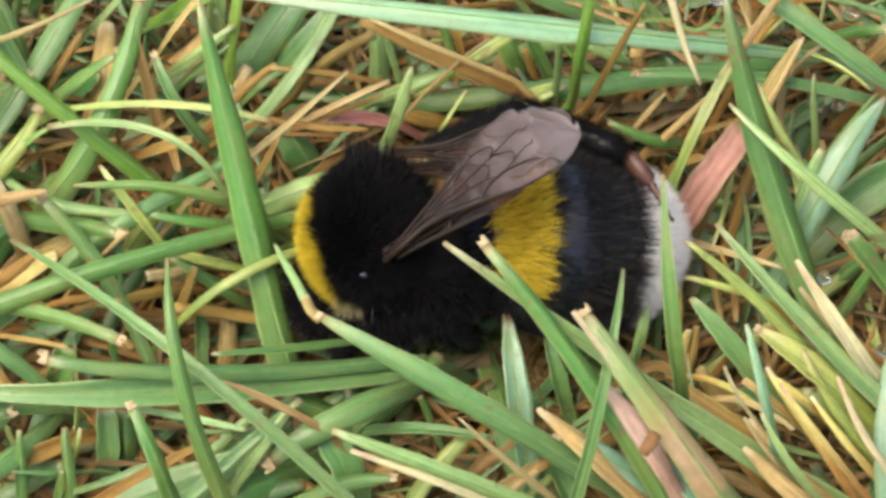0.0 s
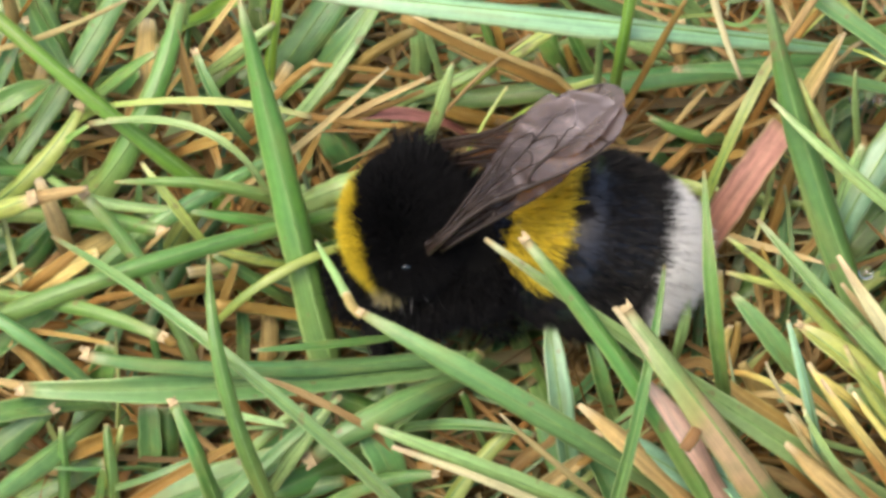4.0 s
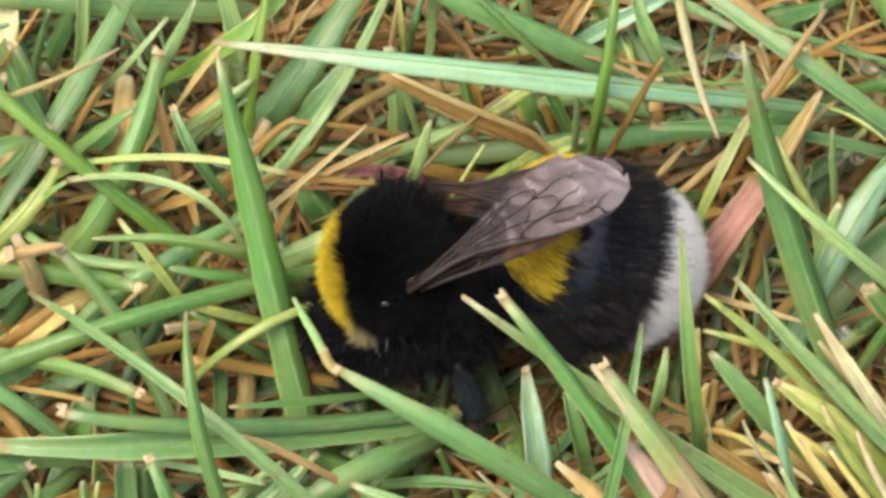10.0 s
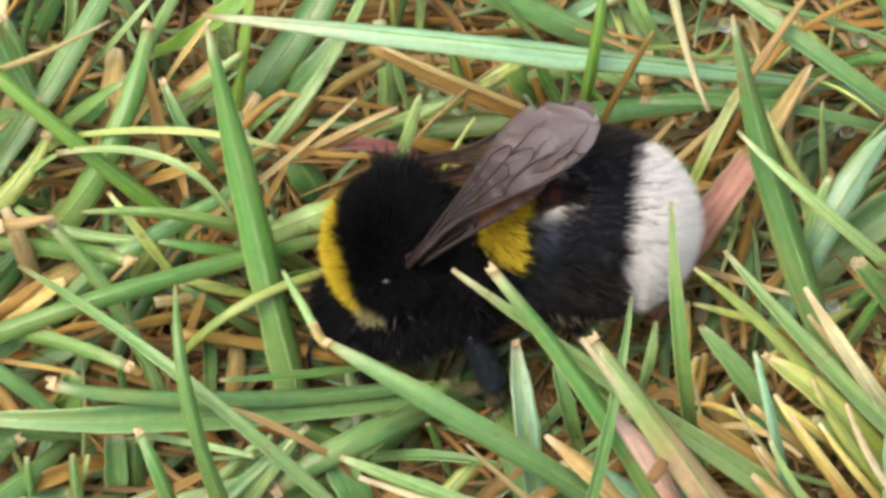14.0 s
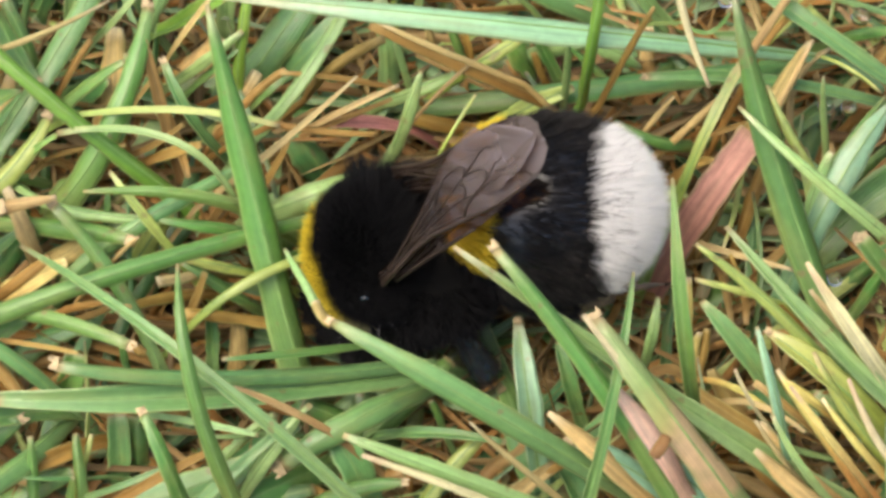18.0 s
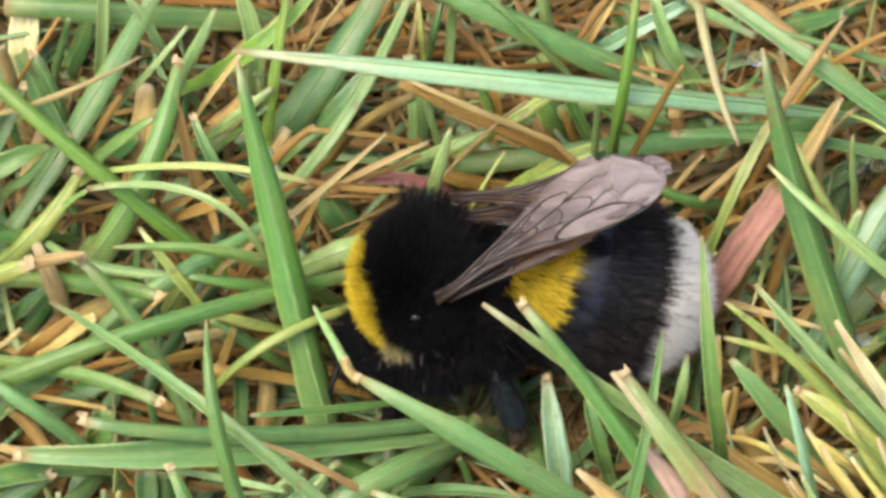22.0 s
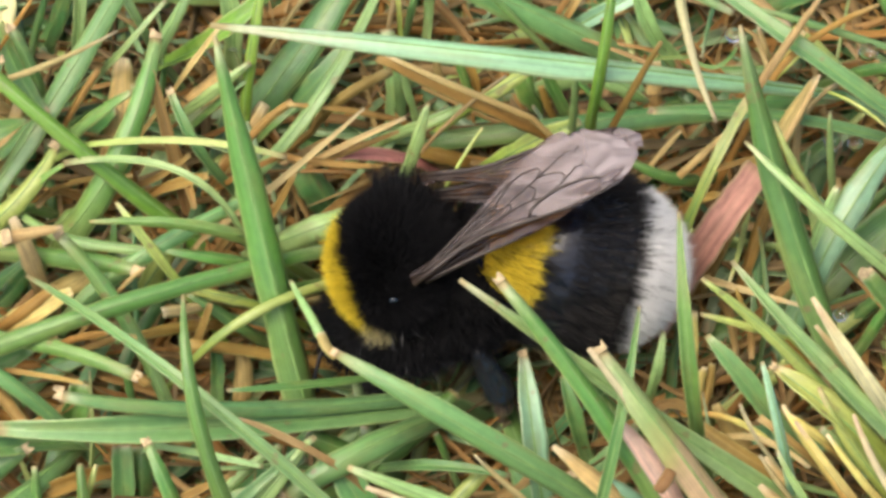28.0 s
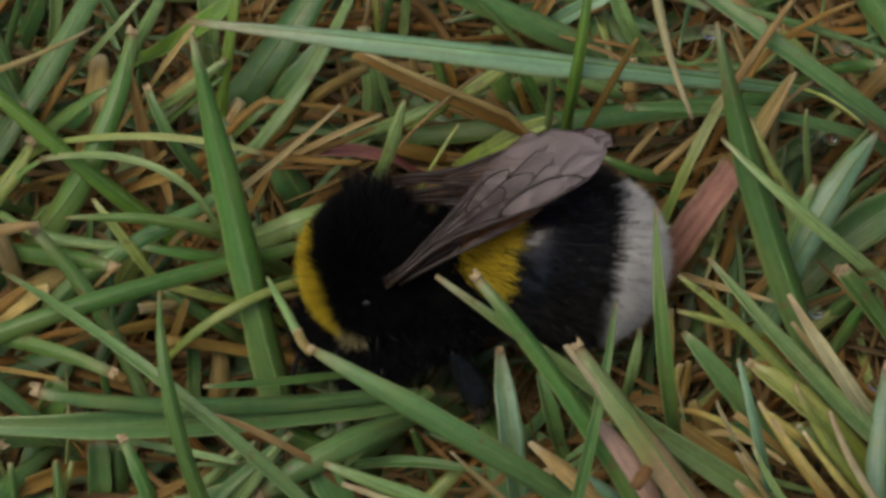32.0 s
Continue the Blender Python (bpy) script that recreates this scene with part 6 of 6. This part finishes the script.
# ---- what moves ----
def bee_pose(dx, dy, dz, pitch, roll, yaw):
    """Where the bee stands, in millimetres and degrees from its rest: pitch lifts the tail, roll turns the back from the camera, yaw turns the tail away."""
    return pose((BEE[0] + dx) * MM, (BEE[1] + dy) * MM, (BEE[2] + dz) * MM, roll, -pitch, yaw)


def turned(ob, rx, ry, rz):
    return Matrix.LocRotScale(ob.location, None, None) @ pose(0, 0, 0, rx, ry, rz) @ ob.rotation_euler.to_matrix().to_4x4()


def far_turned(ob, rx, ry, rz):
    """The far wing follows the near one: its tip lies just behind the near tip."""
    near = pose(0, 0, 0, rx, ry, rz) @ plane_pose((0, 0, 0), NEAR_WAY, (-0.28, -0.40, 0.87)) @ Vector((12.1, 3.3, -0.95))
    way = Vector(NEAR_ROOT) + near - Vector(FAR_ROOT)
    swing = Vector(FAR_WAY).rotation_difference(way).to_matrix().to_4x4()
    return Matrix.LocRotScale(ob.location, None, None) @ swing @ ob.rotation_euler.to_matrix().to_4x4()


def motions():
    # the whole bee: seconds, dx, dy, dz, pitch, roll, yaw
    walk(MOVING["bee"], [(t, bee_pose(*r)) for t, *r in (
        (0, -0.91, -0.99, -0.57, 1.22, -0.72, 1.67), (0.5, -1.06, -1.12, -0.65, 1.85, 0.95, 1.44), (1, -0.77, -0.83, -0.48, 0.88, 1.04, 1.23),
        (1.5, -0.83, -0.95, -0.55, 0.18, 1.36, 0.97), (2, -0.78, -0.85, -0.49, -0.4, 1.53, 0.67), (2.5, -0.61, -0.77, -0.45, -0.47, 1.1, 0.75),
        (3, -0.61, -0.84, -0.49, -0.6, 1.39, 0.69), (3.5, -0.77, -1.02, -0.59, -0.67, 1.77, 0.75), (4, -0.86, -0.84, -0.49, -1.36, 1.95, 0.33),
        (4.5, -0.55, -0.78, -0.45, -1.74, 2.21, 0.42), (6.5, -0.45, -0.08, -0.05, -4.28, 5.17, -1.39), (7, -1.03, -0.87, -0.5, -4.74, 6.42, -0.75),
        (7.5, -1.27, -0.85, -0.49, -5, 4.45, 0.27), (8, -0.73, -0.35, -0.2, -6.07, 2.7, 1.25), (9, -0.51, -0.63, -0.37, -5.33, -1.3, -2.42),
        (10, -0.74, -0.39, -0.23, -4.58, -1.48, -2.3), (11, -0.69, -0.37, -0.21, -3.29, -2.58, -2.25), (12, -0.64, -0.34, -0.19, -2.83, -4.1, -2.54),
        (13, 0, -0.19, -0.11, -1.58, -5.84, -2.25), (13.5, -0.11, -0.37, -0.21, 0.29, -4.01, -0.97), (14, -0.05, -0.28, -0.16, 2, -2.62, -0.06),
        (14.5, -0.02, -0.6, -0.35, 1.54, -0.94, -0.52), (16.5, -0.98, -1.14, -0.66, 6.48, 3.57, -2.03), (17, -0.87, -1.46, -0.84, 6.91, 5.76, -1.04),
        (18, -1.19, -1.36, -0.79, 7.82, 6.43, -0.42), (19, -1.33, -1.44, -0.83, 7.04, 5.85, -0.62), (20, -0.96, -1.11, -0.64, 5.33, 4.22, -1.1),
        (20.5, -1.03, -1.1, -0.64, 4.65, 3.4, -0.38), (21, -0.91, -0.82, -0.47, 2.49, 2.21, -0.19), (21.5, -0.09, -0.15, -0.09, -1.17, -2.01, -0.01),
        (22, -0.27, -0.42, -0.24, -0.92, -3.15, 0.68), (23, -0.17, -0.27, -0.15, 0.97, -3.04, 2.16), (24, -0.32, -0.32, -0.18, 0.96, -3.51, 3.57),
        (25, -0.3, -0.12, -0.07, 0.9, -2.45, 3.07), (26, -0.27, -0.23, -0.13, 1.33, -2.74, 2.88), (26.5, -0.2, -0.24, -0.14, 1.26, -2.7, 2.79),
        (28.5, -0.33, -0.52, -0.3, 2.18, -2.44, 3.13), (29, -0.38, -0.59, -0.34, 2.33, -2.51, 3.29), (30, -0.45, -0.7, -0.4, 2.24, -3.58, 4.09),
        (31, -0.38, -0.69, -0.4, 3.22, -2.57, 3.62), (32, -0.43, -0.66, -0.38, 3.36, -2.52, 3.53))])
    # the abdomen on the waist: seconds, tail up, tail away, shift along, away, up
    ab = MOVING["abdomen"]
    walk(ab, [(t, pose(dx * MM, dy * MM, dz * MM) @ turned(ab, 0, -up, away)) for t, up, away, dx, dy, dz in (
        (0, -14.94, 4.68, 1.97, -0.22, -0.33), (1, -14.76, -1.02, 1.65, -0.03, -0.26), (2, -16.18, -1.85, 1.34, 0.12, -0.23),
        (3, -14.3, -4.96, 1.12, 0.29, -0.15), (4, -13.11, -7.53, 0.97, 0.41, -0.09), (4.5, -13.16, -7.98, 1.12, 0.6, 0.02),
        (6.5, -13.93, -9.8, 1.78, 1.36, 0.49), (7, -14.28, -10.34, 1.99, 1.57, 0.63), (7.5, -13.32, -9.75, 1.9, 1.7, 0.69),
        (8, -12.5, -9.24, 1.85, 2.07, 1.07), (9, -13.16, -3.61, 1.99, 2.19, 1.28), (10, -13.58, -2.91, 1.69, 2.12, 1.22),
        (11, -12.84, -5.28, 1.27, 1.96, 0.98), (12, -12.38, -7.38, 0.9, 1.61, 0.62), (13, -6.07, -8.41, 0.84, 1.46, 0.57),
        (13.5, -2.31, -7.96, 0.9, 1.48, 0.63), (14, 1.54, -7.5, 0.97, 1.54, 0.72), (14.5, 1.76, -8.25, 0.99, 1.47, 0.69),
        (16.5, 1.06, -8.25, 0.49, 1.65, 0.78), (17, 0.79, -6.65, 0.46, 1.66, 0.76), (18, 0.55, -3.31, 0.38, 1.74, 0.78),
        (19, -3, -5.53, 0.39, 1.63, 0.67), (20, -6.4, -7.5, 0.39, 1.59, 0.61), (20.5, -9, -6.63, 0.43, 1.49, 0.54),
        (21, -11.69, -5.68, 0.47, 1.43, 0.48), (21.5, -13.3, -5.5, 0.57, 1.29, 0.39), (22, -15.09, -5.19, 0.67, 1.17, 0.31),
        (23, -15.7, -5.61, 0.66, 1.18, 0.31), (24, -16.73, -5.77, 0.67, 1.22, 0.32), (25, -16.9, -6.71, 0.62, 1.17, 0.29),
        (26, -15.62, -6.86, 0.59, 1.12, 0.27), (26.5, -15.23, -6.85, 0.58, 1.11, 0.26), (28.5, -14.45, -6.54, 0.55, 1.13, 0.28),
        (29, -14.48, -6.35, 0.54, 1.15, 0.29), (30, -14.9, -5.8, 0.53, 1.23, 0.34), (31, -13.58, -6.6, 0.65, 1.22, 0.34),
        (32, -12.59, -7.24, 0.77, 1.25, 0.37))])
    # the folded wings: seconds, twist, lift, turn
    rows = (
        (0, 11.27, -17.02, -13.52), (1, 8.62, -17.81, -8.55), (2, 8.82, -14.51, -9.14), (3, 8.85, -13.88, -5.23), (4, 11.36, -15.52, -3.11),
        (4.5, 12.25, -15.42, -2.43), (6.5, 24.28, -19.36, -0.54), (7, 27.59, -21.19, -0.1), (7.5, 23.92, -19.87, -2.49), (8, 17.55, -19.42, -5.04),
        (9, 11.33, -15.37, -11.07), (10, 11.09, -13.98, -11.26), (11, 8.62, -12.58, -11.33), (12, 11.8, -12.27, -12.79), (13, 9.08, -12.15, -12.35),
        (13.5, 9.45, -14.26, -10.31), (14, 10.46, -16.99, -8.92), (14.5, 10.95, -16.01, -7.82), (16.5, 15.53, -17.47, -3.52),
        (17, 15.88, -16.17, -3.8), (18, 14.73, -16.48, -3.73), (19, 14.93, -15.53, -2.77), (20, 12.93, -12.74, -3.13), (20.5, 11.44, -12.28, -4.31),
        (21, 8.82, -8.24, -7.12), (21.5, 2.4, -3.11, -6.85), (22, 0.4, -3.52, -6.01), (23, -0.62, -4.61, -5.08), (24, -0.54, -2.5, -6.73),
        (25, -0.11, -1.29, -6.84), (26, 0.97, -0.76, -6.19), (26.5, 1.1, -0.38, -6.14), (28.5, 0.88, -1.1, -5.18), (29, 0.68, -1.15, -5.42),
        (30, -0.03, -1.06, -6.07), (31, -1.66, -3.35, -6.44), (32, -2.8, -3.61, -7.26))
    for name in ("wing_near", "hindwing_near"):
        ob = MOVING[name]
        walk(ob, [(t, turned(ob, *r)) for t, *r in rows])
    for name in ("wing_far", "hindwing_far"):
        ob = MOVING[name]
        walk(ob, [(t, far_turned(ob, *r)) for t, *r in rows])
    # legs: seconds, lean, drop, turn
    ob = MOVING["hind_far"]
    rows = ((0, -38.9, 2.35, -50.74, 0.78, 2.34, 2.64), (0.2, -39.9, -25.97, -40.48, -1.62, 0.68, -0.8), (0.4, -32.43, 5.19, -45.49, 0.41, 2.62, 2.49),
            (0.8, -29.6, -8.78, -64.87, 0.95, 4.01, 1.32), (0.9, -37.86, -2.12, -57.95, 0.93, 3.06, 2.37), (1, -5.87, 3.94, 1.15, 0.08, -0.49, 0.63),
            (1.1, -27.28, -12.95, -27.76, -1.19, -0.53, -0.59), (1.4, -43.78, -2.87, -56.06, 1.22, 3.22, 2.61),
            (1.7, -31.6, -13.07, -30.51, -1.04, -0.2, -0.38), (2, -38.1, 2.5, -56.9, 1.67, 2.52, 2.25), (2.1, -9.41, 9.67, -9.77, -0.43, 0.4, 1.25),
            (2.3, 0, 40, -14, 0, 0, 0), (2.9, 0, 40, -14, 0, 0, 0), (3.1, -41.24, 3.22, -58.8, 1.54, 2.96, 2.91), (3.3, -7.47, 18.29, -26.24, 0.88, 1.55, 1.5), (3.6, 0, 40, -14, 0, 0, 0), (4.5, 0, 58, -12, 0, 0, 0), (32, 0, 58, -12, 0, 0, 0))
    walk(ob, [(t, pose(dx * MM, dy * MM, dz * MM) @ turned(ob, *r)) for t, *r, dx, dy, dz in rows])
    ob = MOVING["mid_near"]
    rows = [(0, 38, 0, 0), (4.5, 38, 0, 0), (6.5, 0, 0, 0), (13.5, 0, 0, 0), (17, -6, 6, 6), (20, -6, 6, 6), (22, 0, 0, 0), (32, 0, 0, 0)]
    walk(ob, [(t, turned(ob, *r)) for t, *r in rows])
    ob = MOVING["mid_far"]
    rows = [(0, 0, 0, 0), (23.5, 0, 0, 0), (23.9, 48, 0, -9), (24.1, 48, 0, -9), (24.5, 0, 0, 0), (32, 0, 0, 0)]
    walk(ob, [(t, turned(ob, *r)) for t, *r in rows])
    ob = MOVING["hind_near"]
    rows = ((0, -43.2, 10.5, 14.0, -0.77, 0.5, 1.16), (4.5, -43.2, 10.5, 14.0, -0.77, 0.5, 1.16), (6.5, -71.1, 5.6, 17.7, -0.3, -2.77, 3.32), (6.8, -83.2, -26.2, 42.8, -1.87, -2.93, 0.74),
            (7.0, -80.7, -1.1, 44.0, 0.16, -3.65, 4.95), (7.2, -102.8, -29.6, 25.4, -2.31, -0.97, -0.57), (7.5, -80.0, 3.2, 39.8, 0.77, -3.47, 5.59),
            (7.8, -84.8, -7.9, 30.2, -0.66, -2.5, 3.69), (8, -68.61, -6.51, 13.86, 0.43, -1.08, 1.19), (8.2, -76.6, -16.2, 20.3, -0.97, -1.64, 1.53), (8.6, -95.3, -1.6, 5.7, -2.03, -0.67, 2.22),
            (9.0, -43.2, 10.5, 14.0, -0.77, 0.5, 1.16), (32, -43.2, 10.5, 14.0, -0.77, 0.5, 1.16))
    walk(ob, [(t, pose(dx * MM, dy * MM, dz * MM) @ turned(ob, *r)) for t, *r, dx, dy, dz in rows])


motions()
